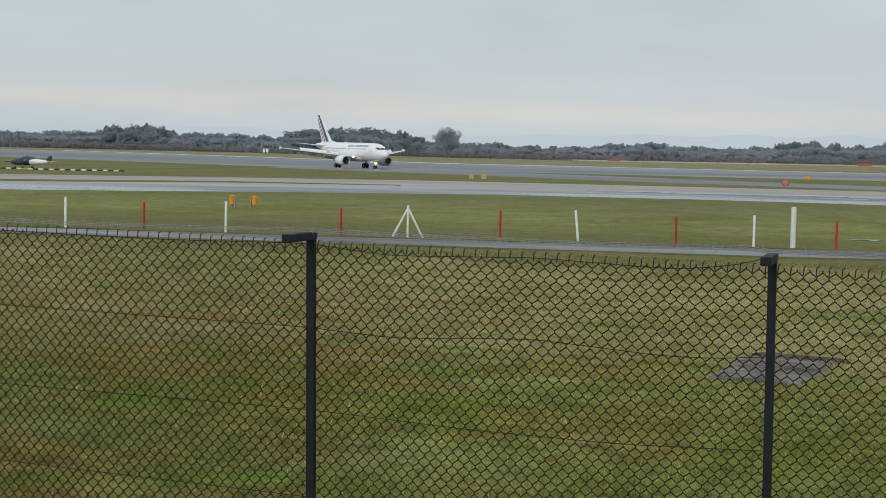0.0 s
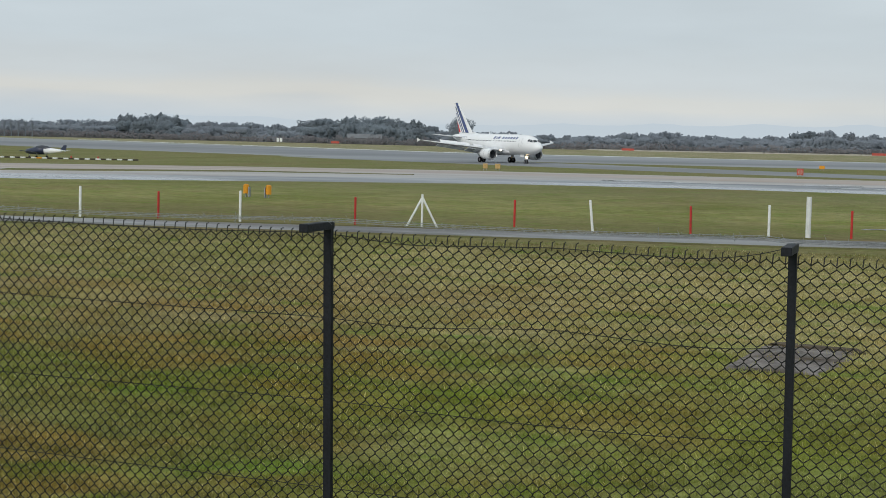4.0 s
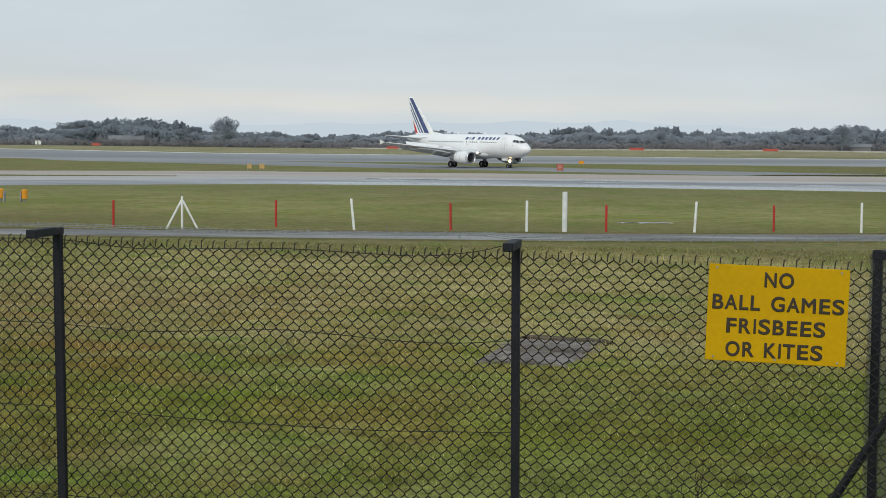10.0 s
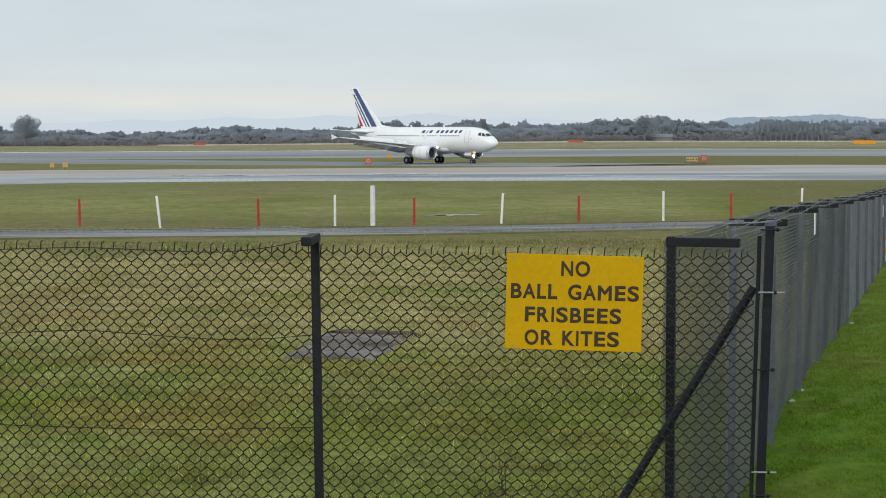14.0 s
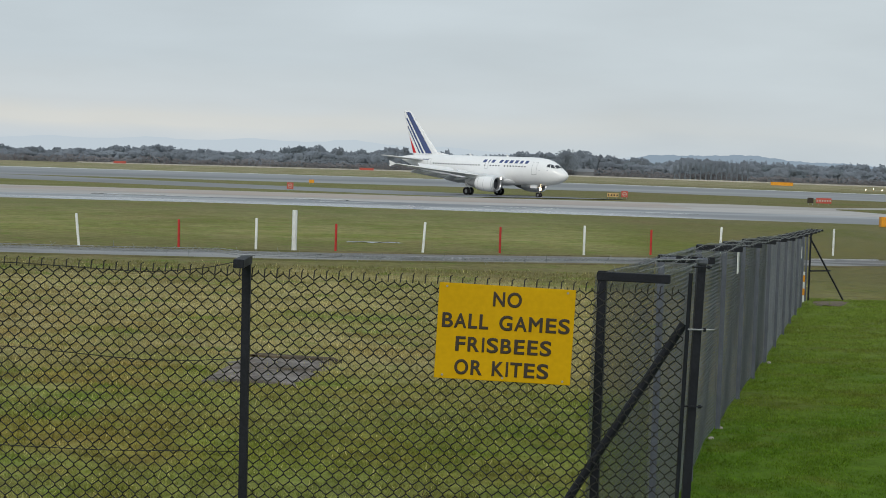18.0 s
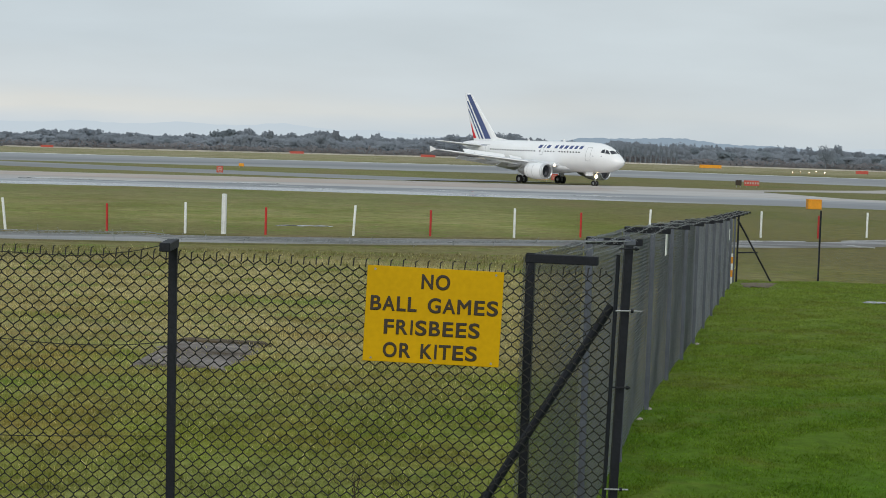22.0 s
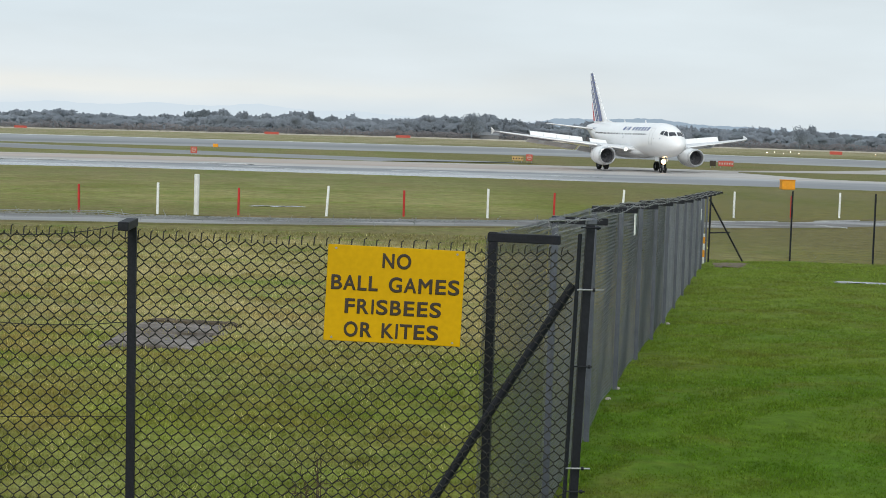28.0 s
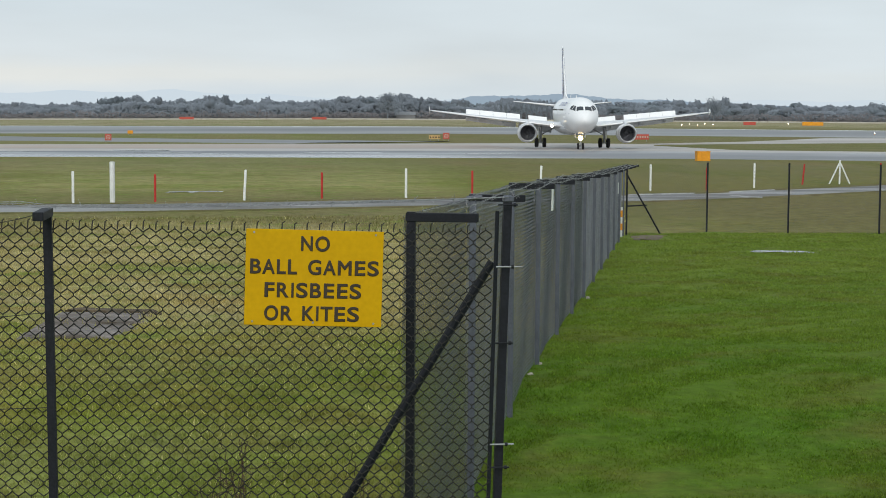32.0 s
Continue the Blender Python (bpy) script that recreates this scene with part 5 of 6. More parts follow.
def wheel(x, y, r, w, parent):
    e = part("wheel", tube(bmesh.new(), (0, -w * 0.2, 0), (0, w * 0.2, 0), r * 0.5, n=18), M_STEEL, parent)
    e.location = (x, y, r)
    bm = bmesh.new()
    prof = [(-w / 2, r * 0.55), (-w / 2, r * 0.85), (-w * 0.36, r * 0.97), (0, r), (w * 0.36, r * 0.97), (w / 2, r * 0.85), (w / 2, r * 0.55)]
    rows = [[bm.verts.new((rr * math.cos(2 * math.pi * i / 28), yy, rr * math.sin(2 * math.pi * i / 28))) for i in range(28)] for yy, rr in prof]
    for a, b in zip(rows, rows[1:] + rows[:1]):
        for i in range(28):
            bm.faces.new((a[i], a[(i + 1) % 28], b[(i + 1) % 28], b[i]))
    part("tyre", bm, M_TYRE, e, "black tyre", True)
    bm = bmesh.new()
    for k in range(6):
        a = k * math.pi / 3
        tube(bm, (0.3 * r * math.cos(a), -w * 0.24, 0.3 * r * math.sin(a)), (0.3 * r * math.cos(a), w * 0.24, 0.3 * r * math.sin(a)), 0.05 * r, n=6)
    part("hub_bolts", bm, M_LIP, e)
    return e


WHEELS = [(wheel(0, sy * 3.8 + o, 0.58, 0.42, jet), 0.58) for sy in (-1, 1) for o in (-0.46, 0.46)]
WHEELS += [(wheel(10.25, o, 0.38, 0.22, jet), 0.38) for o in (-0.26, 0.26)]


# ---------------------------------------------------------------- woods and hills beyond the airfield


def crown(rng, cx, cy, cz, rx, rz, n, leaf):
    """One bare crown: fine twig clumps that fill an uneven, lobed ball, looser towards its rim."""
    d = rng.standard_normal((n, 3))
    d /= np.linalg.norm(d, axis=1, keepdims=True)
    lobed = 1 + 0.2 * np.sin(6.9 * d[:, :1] + cx) + 0.16 * np.sin(5 * d[:, 2:3] + cy) + 0.1 * np.sin(9 * d[:, :1] + 7 * d[:, 2:3] + cx * 3)
    p = d * (0.84 + 0.2 * rng.random((n, 1))) * lobed * [rx, rx, rz] + [cx, cy, cz]
    # the clumps lie open to the light: their faces turn outwards, up and to the south
    out = 0.55 * d + np.array([0, -0.7, 0.35]) + 0.12 * rng.standard_normal((n, 3))
    out /= np.linalg.norm(out, axis=1, keepdims=True)
    a = np.cross(out, rng.standard_normal((n, 3)))
    a *= leaf * (0.6 + 0.8 * rng.random((n, 1))) / (np.linalg.norm(a, axis=1, keepdims=True) + 1e-9)
    b = np.cross(out, a)
    return np.stack([p - 0.6 * a - 0.4 * b, p + 0.6 * a - 0.4 * b, p + b], 1)


def tri_object(name, tris, mat, label, category, kind="stuff", parent=None):
    tris = np.concatenate(tris)
    ob = part(name, mesh_np(name, tris.reshape(-1, 3), np.arange(len(tris) * 3).reshape(-1, 3)), mat, parent)
    return tagged(ob, label, category, kind=kind) if not parent else ob


# angle from straight ahead (degrees), height of the woods in metres at 830 m
WOODS = [(-40, 7), (-31, 6.5), (-29.5, 7.3), (-28.2, 6.6), (-27.5, 7.8), (-27.1, 11.0), (-26.5, 12.2), (-25.9, 11.6), (-25.45, 9.4), (-25.0, 7.4), (-22.8, 7.6), (-21.8, 7.5), (-20.9, 10.6), (-19.4, 12.8), (-18.0, 12.2), (-17.3, 10.2), (-16.6, 7.6), (-15.2, 6.6), (-13.4, 5.8), (-12.1, 5.2), (-10.9, 7.4), (-10.0, 7.2), (-9.2, 9.0), (-8.3, 7.6), (-7.2, 5.4), (-6.0, 8.0), (-4.6, 9.4), (-3.2, 10.2), (-1.4, 9.6), (0.4, 9.2), (2.0, 8.2), (3.4, 10.5), (4.6, 12.2), (5.6, 9.0), (7.2, 8.4), (8.5, 9.6), (10.0, 8.6), (12.5, 8.6), (14.2, 8.8), (15.6, 10.0), (17.0, 8.4), (19.0, 8.0), (21.0, 7.2), (24, 7.5), (40, 7)]
rng = np.random.default_rng(11)
wood, scrub, pines = [], [], []
az = -36.0
while az < 30.0:
    az += 0.16 + 0.26 * rng.random()
    top = 1.1 + float(np.interp(az, *zip(*WOODS)))
    dense = -27.4 < az < -25.3 or -21.2 < az < -16.9
    top *= (0.94 + 0.1 * rng.random()) if dense else (0.8 + 0.3 * rng.random())
    for row in (0, 1):
        rr = 815 + row * 34 + 14 * rng.random()
        a = radians(az + 0.15 * row)
        x, y = rr * math.sin(a), rr * math.cos(a)
        h = top * (0.78 - 0.14 * rng.random(), 1.0)[row]
        g = float(ground_z(x, y))
        w = 2.6 + 2.6 * rng.random()
        into = pines if dense or rng.random() < 0.07 else wood
        # lobes of the crown, then its skirt down to the ground
        for q in range(5):
            b = rng.random() * 6.28
            into.append(crown(rng, x + 0.62 * w * math.cos(b), y + 0.62 * w * math.sin(b), g + h * (0.6 + 0.2 * rng.random()), w * (0.4 + 0.2 * rng.random()), h * 0.19, 340, 0.44))
        into.append(crown(rng, x, y, g + h * 0.36, w * 1.15, h * 0.4, 560, 0.6))
        if row:
            into.append(crown(rng, x, y + 6, g + h * 0.4, w * 1.5, h * 0.42, 500, 0.8))
    x, y = 806 * math.sin(radians(az)), 806 * math.cos(radians(az))
    scrub.append(crown(rng, x, y, float(ground_z(x, y)) + 0.9, 3.2 + rng.random(), 1.5 + 1.3 * rng.random(), 300, 0.4))
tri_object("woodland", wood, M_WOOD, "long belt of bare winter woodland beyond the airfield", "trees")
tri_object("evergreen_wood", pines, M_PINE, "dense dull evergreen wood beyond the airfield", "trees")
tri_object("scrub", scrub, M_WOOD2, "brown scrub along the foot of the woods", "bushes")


def lone_tree(azim, dist, h, rx, n, seed, label):
    r = np.random.default_rng(seed)
    x, y = dist * math.sin(radians(azim)), dist * math.cos(radians(azim))
    t = thing("tree", pose(x, y, float(ground_z(x, y))), label, "tree")
    bm = bmesh.new()
    tube(bm, (0, 0, -0.3), (0.1, 0, h * 0.4), 0.35, 0.22, 7)
    for k in range(9):
        a, b = 2 * math.pi * k / 9 + r.random(), 0.3 + 0.4 * r.random()
        tube(bm, (0.1, 0, h * (0.22 + 0.02 * k)), (rx * b * math.cos(a) * 1.3, rx * b * math.sin(a) * 1.3, h * (0.6 + 0.35 * r.random())), 0.15, 0.04, 5)
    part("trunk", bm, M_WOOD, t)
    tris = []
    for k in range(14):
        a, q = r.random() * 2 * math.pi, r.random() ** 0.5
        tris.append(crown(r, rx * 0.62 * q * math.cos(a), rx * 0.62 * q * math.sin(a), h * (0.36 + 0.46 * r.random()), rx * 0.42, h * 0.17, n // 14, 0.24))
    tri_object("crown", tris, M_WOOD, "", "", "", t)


lone_tree(-15.95, 780, 13.8, 7.4, 9000, 1, "rounded bare tree standing out of the woods")
lone_tree(-14.95, 770, 8.0, 3.6, 800, 2, "small thin bare tree at the edge of the woods")
lone_tree(4.4, 790, 12.6, 6.0, 3600, 3, "tall spreading bare tree above the woods")
lone_tree(15.2, 790, 11.4, 5.0, 2600, 4, "rounded bare tree above the woods")
for k in range(15):
    lone_tree(8.0 + 0.17 * k, 800, 9.6 + 1.4 * ((k * 37) % 10) / 10, 1.3, 220, 20 + k, "narrow poplar in a row above the woods")
for k in range(7):
    lone_tree(-31.3 + 0.22 * k, 800, 8.8, 0.9, 90, 50 + k, "narrow bare poplar in a row")


def ridge(name, pts, dist, mat, label):
    """A long hill whose crest follows angle and height, with a slope on both sides."""
    a = np.linspace(pts[0][0], pts[-1][0], 260)
    h = np.interp(a, *zip(*pts)) * (1 + 0.07 * np.sin(a * 1.9 + 0.6) + 0.02 * np.sin(a * 9) + 0.015 * np.sin(a * 23 + 1))
    rows = []
    for dd, k in ((-500, 0.0), (-260, 0.62), (-90, 0.93), (0, 1.0), (120, 0.8), (500, -0.05)):
        rr = dist + dd
        rows.append(np.stack([rr * np.sin(np.radians(a)), rr * np.cos(np.radians(a)), h * k * rr / dist - 2.2], -1))
    v = np.array(rows)
    idx = np.arange(v.shape[0] * v.shape[1]).reshape(v.shape[:2])
    f = np.stack([idx[:-1, :-1], idx[:-1, 1:], idx[1:, 1:], idx[1:, :-1]], -1).reshape(-1, 4)
    return tagged(part(name, mesh_np(name, v.reshape(-1, 3), f), mat, smooth=True), label, "hill", kind="structure")


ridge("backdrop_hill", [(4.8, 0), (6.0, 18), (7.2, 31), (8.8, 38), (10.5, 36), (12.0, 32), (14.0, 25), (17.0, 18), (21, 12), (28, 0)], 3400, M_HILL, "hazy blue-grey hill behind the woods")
ridge("backdrop_ridge", [(-45, 10), (-34, 22), (-27, 30), (-24.5, 37), (-22, 33), (-18, 24), (-12, 36), (-6, 44), (-2.5, 48), (0, 40), (3, 34), (8, 30), (20, 34), (26, 26), (40, 10)], 4200, M_HILL2, "far ridge on the horizon, pale with painted haze")

# ---------------------------------------------------------------- small airfield things


def stand_sign(x, y, w, h, mat, label, bars=True, yaw=0):
    t = thing("airfield_sign", pose(x, y, float(ground_z(x, y)) + 0.05, 0, 0, yaw), label, "sign")
    bm = bmesh.new()
    box(bm, -w / 2, -0.1, 0.25, w / 2, 0.1, 0.25 + h, 0.02)
    part("panel", bm, mat, t)
    for s in (-1, 1):
        part("leg", tube(bmesh.new(), (s * w * 0.35, 0, -0.1), (s * w * 0.35, 0, 0.27), 0.04, n=6), M_GALV, t)
    if bars:
        n = max(1, int(w / 0.36))
        for k in range(n):
            bm = bmesh.new()
            cx = -w / 2 + (k + 0.5) * w / n
            box(bm, cx - 0.1, -0.108, 0.25 + h * 0.32, cx + 0.1, -0.1, 0.25 + h * 0.68)
            part("bar", bm, M_PALE if mat is M_REDSIGN else M_BLACKTEXT, t)
    return t


def ring_sign(x, y, label="orange-red board with a pale ring on it"):
    t = stand_sign(x, y, 0.95, 0.95, M_REDSIGN, label, False)
    bm = bmesh.new()
    for i in range(24):
        a, b = 2 * math.pi * i / 24, 2 * math.pi * (i + 1) / 24
        panel_between(bm, [(r * math.cos(c), -0.106, 0.72 + r * math.sin(c)) for r, c in ((0.25, a), (0.32, a), (0.32, b), (0.25, b))], 0.01)
    box(bm, -0.2, -0.11, 0.68, 0.2, -0.1, 0.76)
    part("ring", bm, M_PALE, t)


ring_sign(-21.4, 257)
ring_sign(28.7, 256.5)
stand_sign(26.95, 256.5, 1.7, 0.6, M_AMBER, "low yellow taxiway direction board")
stand_sign(58.6, 256.5, 2.3, 0.8, M_REDSIGN, "low red runway board with pale bars")
stand_sign(56.6, 256.5, 0.9, 0.8, M_BLACKTEXT, "low black location board beside the red board", False)
stand_sign(-69.4, 257, 0.7, 0.75, M_AMBER, "small amber marker box beside the taxiway", False)
stand_sign(-67.4, 257, 0.8, 0.75, M_AMBER, "small amber marker box beside the taxiway", False)
stand_sign(-23.7, 334, 1.0, 0.6, M_ORANGE, "small yellow board beside the runway", False)
for x, y, w in ((-270, 737, 4.0), (-140, 765, 5.5), (-28.5, 727, 6.0), (26, 700, 6.0), (156, 531, 4.0)):
    stand_sign(x, y, w, 1.0, M_REDSIGN, "wide red board beyond the runway", False)
for x, y, w in ((118.0, 580, 7.6), (175, 526, 6.8)):
    stand_sign(x, y, w, 1.1, M_ORANGE, "wide orange board beyond the runway", False)


def orange_cabinet(x, y):
    t = thing("marker_cabinet", pose(x, y, float(ground_z(x, y))), "orange equipment cabinet in the grass beside the taxiway", "cabinet")
    bm = bmesh.new()
    box(bm, -0.6, -0.4, 0.0, 0.6, 0.4, 0.82, 0.03)
    part("case", bm, M_ORANGE, t)
    bm = bmesh.new()
    box(bm, -0.63, -0.43, 0.82, 0.63, 0.43, 0.87, 0.01)
    part("lid", bm, M_ORANGE, t)
    for x0, x1 in ((-0.56, -0.03), (0.03, 0.56)):
        bm = bmesh.new()
        box(bm, x0, -0.42, 0.08, x1, -0.4, 0.76, 0.005)
        part("door", bm, M_ORANGE, t)


orange_cabinet(39.55, 148.5)


def light_unit(x, y, side):
    t = thing("light_unit", pose(x, y, float(ground_z(x, y))), "orange drum lamp unit beside a grey box", "lamp", "drum lamp units")
    part("drum", tube(bmesh.new(), (0, 0, 0.2), (0, 0, 0.68), 0.17, 0.17, 16), M_ORANGE, t)
    part("lid", tube(bmesh.new(), (0, 0, 0.68), (0, 0, 0.76), 0.18, 0.1, 16), M_ORANGE, t)
    part("leg", tube(bmesh.new(), (0, 0, -0.1), (0, 0, 0.2), 0.05, n=8), M_GALV, t)
    bm = bmesh.new()
    box(bm, side - 0.04, -0.12, -0.05, side + 0.04, 0.12, 0.6, 0.01)
    part("control_box", bm, M_GALV, t, "grey metal control box")
    return t


light_unit(-40.5, 94.9, 0.21)
light_unit(-38.85, 94.4, -0.21)


# low pale barrier along the far boundary
def barrier_wall(a, b, n):
    t = thing("boundary_barrier", pose(0, 0, 0), "long low pale barrier along the far boundary", "barrier")
    p = along([a, b], n + 1)
    for (x0, y0), (x1, y1) in zip(p, p[1:]):
        bm = bmesh.new()
        k = 0.985
        x1, y1 = x0 + (x1 - x0) * k, y0 + (y1 - y0) * k
        za, zb = float(ground_z(x0, y0)), float(ground_z(x1, y1))
        loft(bm, [[(x0, y0, za - 0.2), (x0, y0 + 0.3, za - 0.2), (x0, y0 + 0.3, za + 0.55), (x0, y0, za + 0.55)], [(x1, y1, zb - 0.2), (x1, y1 + 0.3, zb - 0.2), (x1, y1 + 0.3, zb + 0.55), (x1, y1, zb + 0.55)]])
        part("panel", bm, M_PALE, t)


barrier_wall((-235, 800), (330, 690), 40)


def shed(azim, dist, w, h, label):
    x, y = dist * math.sin(radians(azim)), dist * math.cos(radians(azim))
    t = thing("shed", pose(x, y, float(ground_z(x, y)), 0, 0, -azim), label, "building")
    bm = bmesh.new()
    box(bm, -w / 2, -3, -0.2, w / 2, 3, h * 0.6)
    part("wall", bm, M_GREYSHED, t)
    bm = bmesh.new()
    loft(bm, [[(x0, -3.2, h * 0.6), (x0, 3.2, h * 0.6), (x0, 0, h)] for x0 in (-w / 2 - 0.2, w / 2 + 0.2)])
    part("roof", bm, M_ROOF, t)


M_GREYSHED = material("grey_cladding", (0.16, 0.165, 0.175), 0.8, vary=0.1, scale=0.3, fine=2.0)
M_ROOF = material("pale_sheet_roof", (0.18, 0.19, 0.2), 0.7, vary=0.1, scale=0.3, fine=2.0)
shed(-19.14, 813, 16, 4.9, "long low grey shed at the foot of the wood")
shed(5.0, 800, 9, 3.4, "pale-roofed shed among the trees")

# runway lamps, lit
M_RUNLAMP = glow("runway_lamp_glass", (1.0, 0.95, 0.8), 6.0)
for x, y in ((127.3, 504.2), (138.2, 537.5), (131.9, 503.0), (149.3, 560.5), (141.5, 521.2), (127.7, 343.8), (181.0, 570.0)):
    t = thing("runway_light", pose(x, y, float(ground_z(x, y))), "lit white runway edge light", "lamp", "runway edge lights")
    part("stem", tube(bmesh.new(), (0, 0, -0.1), (0, 0, 0.35), 0.06, n=8), M_ORANGE, t)
    part("lens", tube(bmesh.new(), (0, 0, 0.35), (0, 0, 0.58), 0.12, 0.09, 10), M_RUNLAMP, t, "lit lens")

# white marker board and painted runway edge lines
wm = thing("marker_board", pose(-290, 719, float(ground_z(-290, 719))), "white marker board on short legs in the far grass", "board")
for x0, x1 in ((-1.3, -0.3), (0.2, 1.3)):
    bm = bmesh.new()
    box(bm, x0, -0.1, 0.5, x1, 0.1, 2.2, 0.03)
    part("panel", bm, M_WHITE, wm)
for x0 in (-0.9, 0.8):
    part("leg", tube(bmesh.new(), (x0, 0, -0.2), (x0, 0, 0.55), 0.1, n=6), M_GALV, wm)
M_LINE = material("worn_white_line", (0.55, 0.56, 0.55), 0.7, vary=0.2, scale=0.3, fine=2.0)
ribbon("runway_line", [(-330, 607), (-150, 520), (0, 456), (110, 424), (300, 372)], [(-330, 608.6), (-150, 521.6), (0, 457.6), (110, 425.6), (300, 373.6)], M_LINE, "worn white runway edge line", "road marking", 0.16, 60, 4)

M_WORNLINE = material("worn_road_paint", (0.34, 0.34, 0.335), 0.75, vary=0.3, scale=1.5, fine=8.0)
for _k, (_a, _b) in enumerate((((22.25, 78.2), (23.3, 76.5)), ((17.6, 79.1), (21.2, 80.7)), ((23.4, 82.4), (26.5, 85.0)))):
    ribbon("road_marking", [_a, _b], [(_a[0] + 0.08, _a[1] + 0.22), (_b[0] + 0.08, _b[1] + 0.22)], M_WORNLINE, "worn white line on the service road", "road marking", 0.075, 6, 3)

# parked light aircraft and a row of low barrier blocks
M_NAVYLIGHT = material("navy_light_aircraft_paint", (0.03, 0.04, 0.075), 0.35, vary=0.1)


def light_aircraft(x, y, yaw):
    t = thing("light_aircraft", pose(x, y, float(ground_z(x, y)), 0, 0, yaw), "parked light aircraft, dark blue nose and white tail", "airplane")
    prof = ((4.3, 0.1, 1.2, 0.12), (3.9, 0.4, 1.22, 0.42), (2.6, 0.62, 1.3, 0.62), (1.2, 0.68, 1.42, 0.78), (-0.2, 0.6, 1.42, 0.7))
    rear = ((-0.2, 0.59, 1.42, 0.69), (-2.0, 0.42, 1.4, 0.45), (-4.0, 0.2, 1.42, 0.22), (-4.8, 0.08, 1.45, 0.1))
    for pr, mat, nm in ((prof, M_NAVYLIGHT, "nose"), (rear, M_AIRWHITE, "tail_cone")):
        part(nm, loft(bmesh.new(), [[(a, w * math.sin(2 * math.pi * i / 20), zc + h * math.cos(2 * math.pi * i / 20)) for i in range(20)] for a, w, zc, h in pr]), mat, t, "", True)
    part("canopy", loft(bmesh.new(), [[(a, w * math.sin(2 * math.pi * i / 16), 1.75 + h * math.cos(2 * math.pi * i / 16)) for i in range(16)] for a, w, h in ((2.3, 0.1, 0.1), (1.6, 0.5, 0.52), (0.6, 0.56, 0.66), (-0.6, 0.48, 0.5), (-1.6, 0.15, 0.15))]), M_DARKGLASS, t, "dark glazed cabin", True)
    for s in (-1, 1):
        part("wing", foil(bmesh.new(), [(1.9, 1.7, s * 0.4, 1.0, 0.14), (1.6, 1.2, s * 5.2, 1.35, 0.12)]), M_NAVYLIGHT, t, "", True)
        part("tailplane", foil(bmesh.new(), [(-3.7, 1.0, s * 0.1, 1.5, 0.1), (-3.9, 0.7, s * 1.8, 1.5, 0.1)]), M_AIRWHITE, t, "", True)
        part("gear_leg", tube(bmesh.new(), (0.6, s * 1.5, 0.3), (0.7, s * 1.3, 1.1), 0.06, n=8), M_STEEL, t)
        part("wheel", tube(bmesh.new(), (0.6, s * 1.5 - 0.09, 0.24), (0.6, s * 1.5 + 0.09, 0.24), 0.24, n=16), M_TYRE, t)
    bm = bmesh.new()
    panel_between(bm, [(-3.4, 0, 1.55), (-4.7, 0, 1.5), (-4.9, 0, 2.5), (-4.3, 0, 2.5)], 0.12)
    part("fin", bm, M_NAVYLIGHT, t)
    part("nose_leg", tube(bmesh.new(), (3.4, 0, 0.3), (3.3, 0, 1.0), 0.05, n=8), M_STEEL, t)
    part("wheel", tube(bmesh.new(), (3.4, -0.08, 0.2), (3.4, 0.08, 0.2), 0.2, n=16), M_TYRE, t)


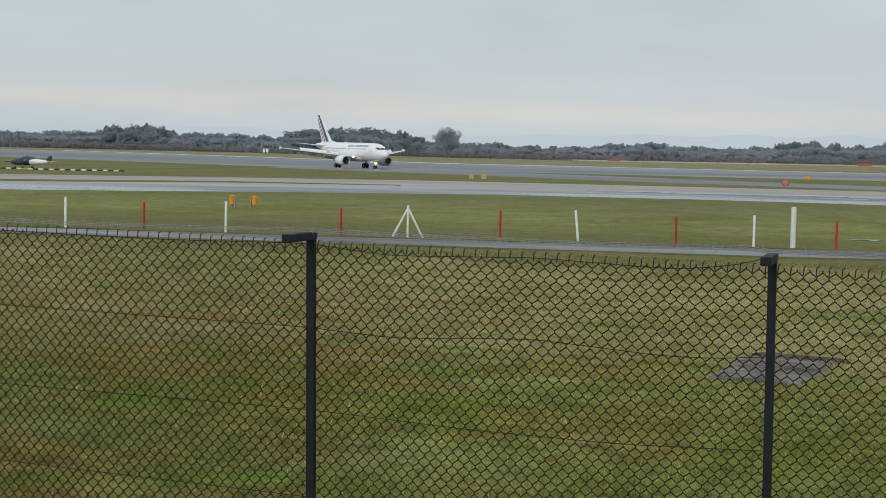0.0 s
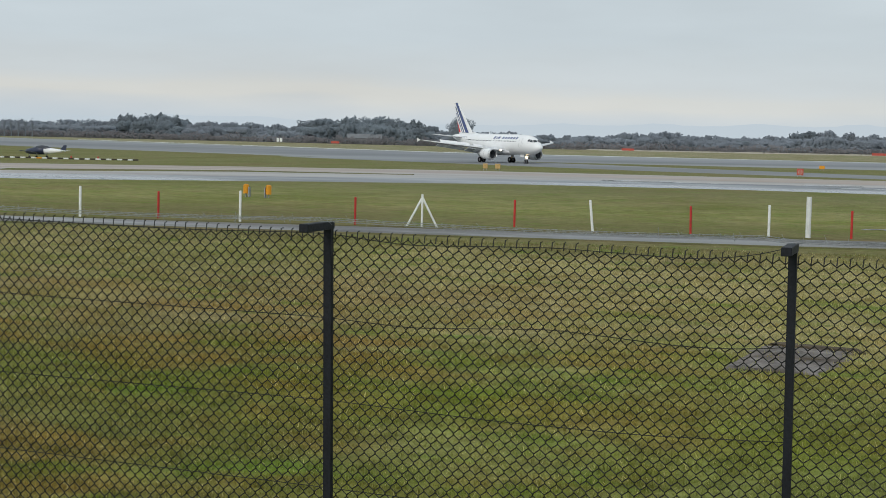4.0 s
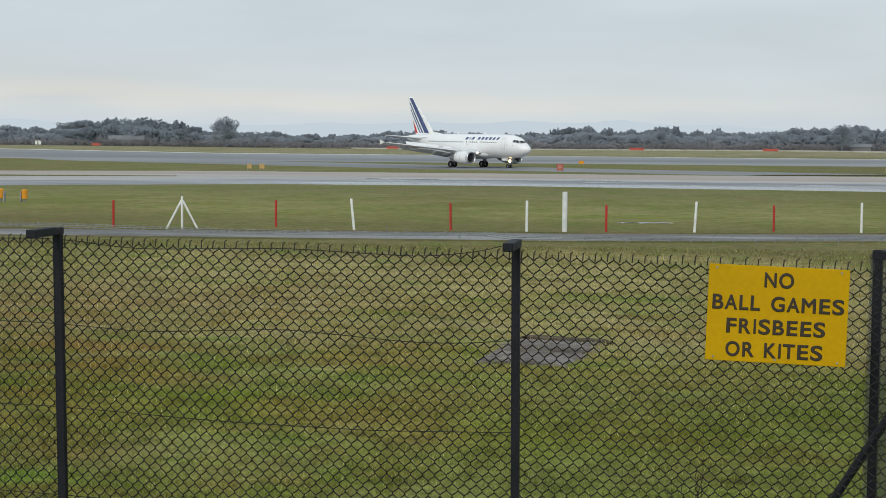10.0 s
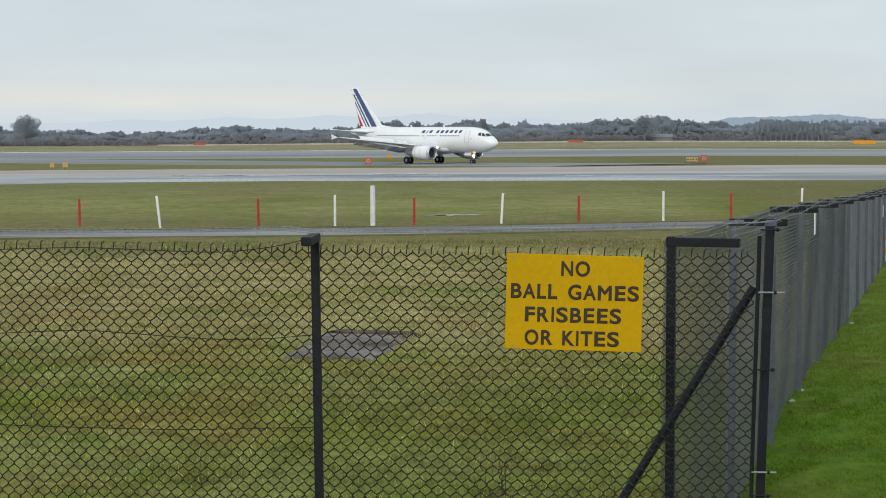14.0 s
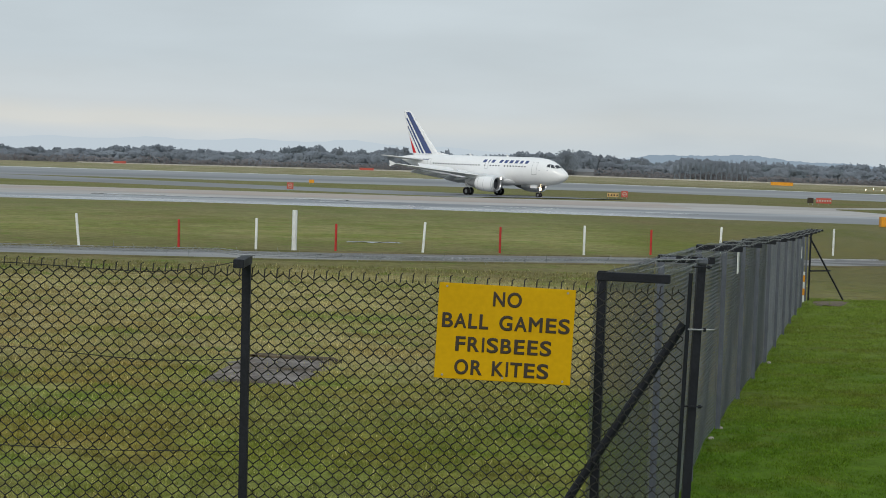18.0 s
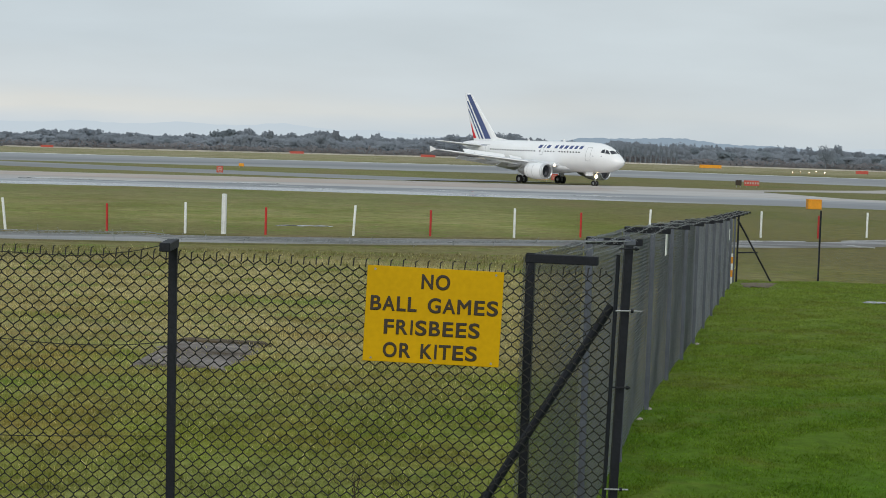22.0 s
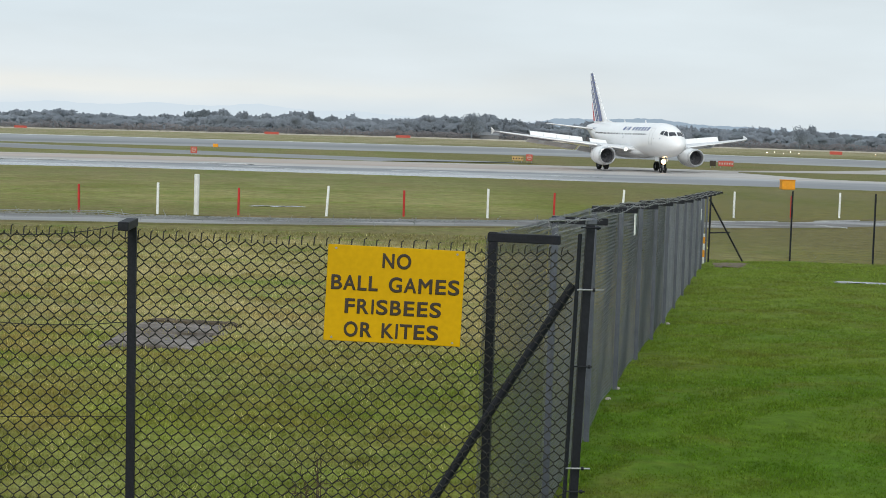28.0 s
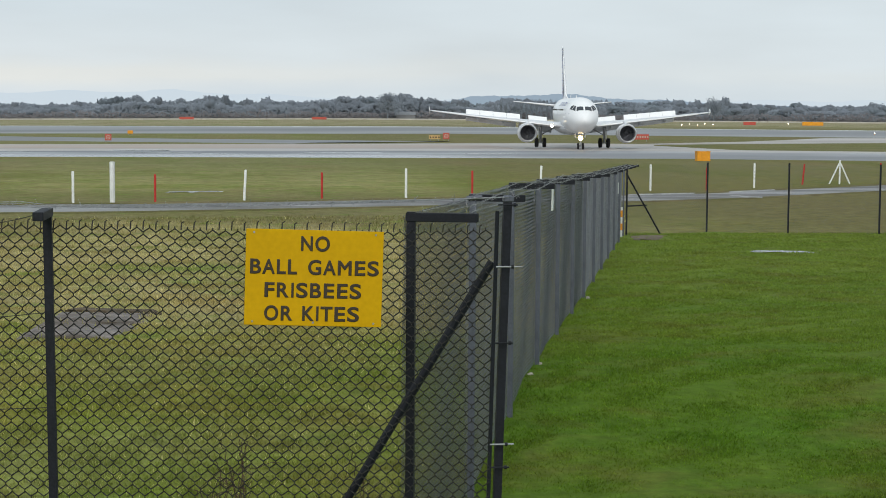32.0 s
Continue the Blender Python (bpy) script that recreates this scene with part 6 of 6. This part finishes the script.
light_aircraft(-158.5, 279, 172)
for k in range(28):
    x, y = -166 + 0.95 * k, 273.2 + 0.228 * k
    shade, mat = ("orange", M_ORANGE) if k == 9 else ("white", M_WHITE) if k % 2 == 0 else ("dark", M_BLACKTEXT)
    bm = bmesh.new()
    box(bm, -0.45, -0.2, 0, 0.45, 0.2, 0.26, 0.04)
    b = thing("barrier_block", pose(x, y, float(ground_z(x, y))), shade + " low barrier block on the grass", "barrier", "low barrier blocks")
    part("block", bm, mat, b)
    if k in (15, 20):
        part("lamp", tube(bmesh.new(), (0, 0, 0.26), (0, 0, 0.62), 0.16, n=8), M_REDSIGN, b, "red warning lamp")


# ---------------------------------------------------------------- what moves
# seconds, main gear place, heading in degrees below +x
TAXI = [(0, -131.8, 380.4, 39), (2.5, -104.7, 356.9, 39.5), (5, -82.0, 337.1, 40), (6, -73.8, 330.0, 39.8), (7, -65.5, 322.8, 39.5), (8, -57.1, 315.5, 39.3), (9, -49.1, 308.5, 39), (10, -41.5, 301.9, 38.6), (11, -34.1, 295.4, 38.3), (12, -27.1, 289.3, 38.2), (13, -20.4, 283.6, 38.2), (14, -14.1, 278.2, 38.3), (15, -8.1, 273.0, 38.4), (16.5, 0.2, 265.7, 38.6), (18, 7.7, 258.9, 39.2), (19, 12.4, 254.1, 40.4), (20, 17.0, 248.8, 43), (21, 21.0, 243.5, 46.6), (22, 24.8, 238.3, 50.8), (23, 28.0, 233.2, 55), (24, 30.6, 228.5, 59.5), (25, 32.4, 224.0, 65.5), (26.5, 34.9, 217.6, 72), (28, 36.5, 211.7, 78.3), (29, 37.3, 208.4, 82.8), (30, 37.6, 205.6, 87.3), (31, 37.7, 203.4, 91.2), (32, 37.7, 201.5, 95.3)]


def taxi_at(t):
    ts = [r[0] for r in TAXI]
    return [float(np.interp(t, ts, [r[k] for r in TAXI])) for k in (1, 2, 3)]


def motions():
    walk(jet, [(t, pose(x, y, float(ground_z(x, y)) + 0.1, 0, 0, -a)) for t, x, y, a in TAXI])
    # the wheels roll with the way travelled
    steps = [i / 15 for i in range(481)]
    way, last = [0.0], taxi_at(0)
    for t in steps[1:]:
        now = taxi_at(t)
        way.append(way[-1] + math.hypot(now[0] - last[0], now[1] - last[1]))
        last = now
    for w, r in WHEELS:
        home = w.location.copy()
        walk(w, [(t, Matrix.Translation(home) @ Matrix.Rotation(d / r, 4, "Y")) for t, d in zip(steps, way)])


motions()
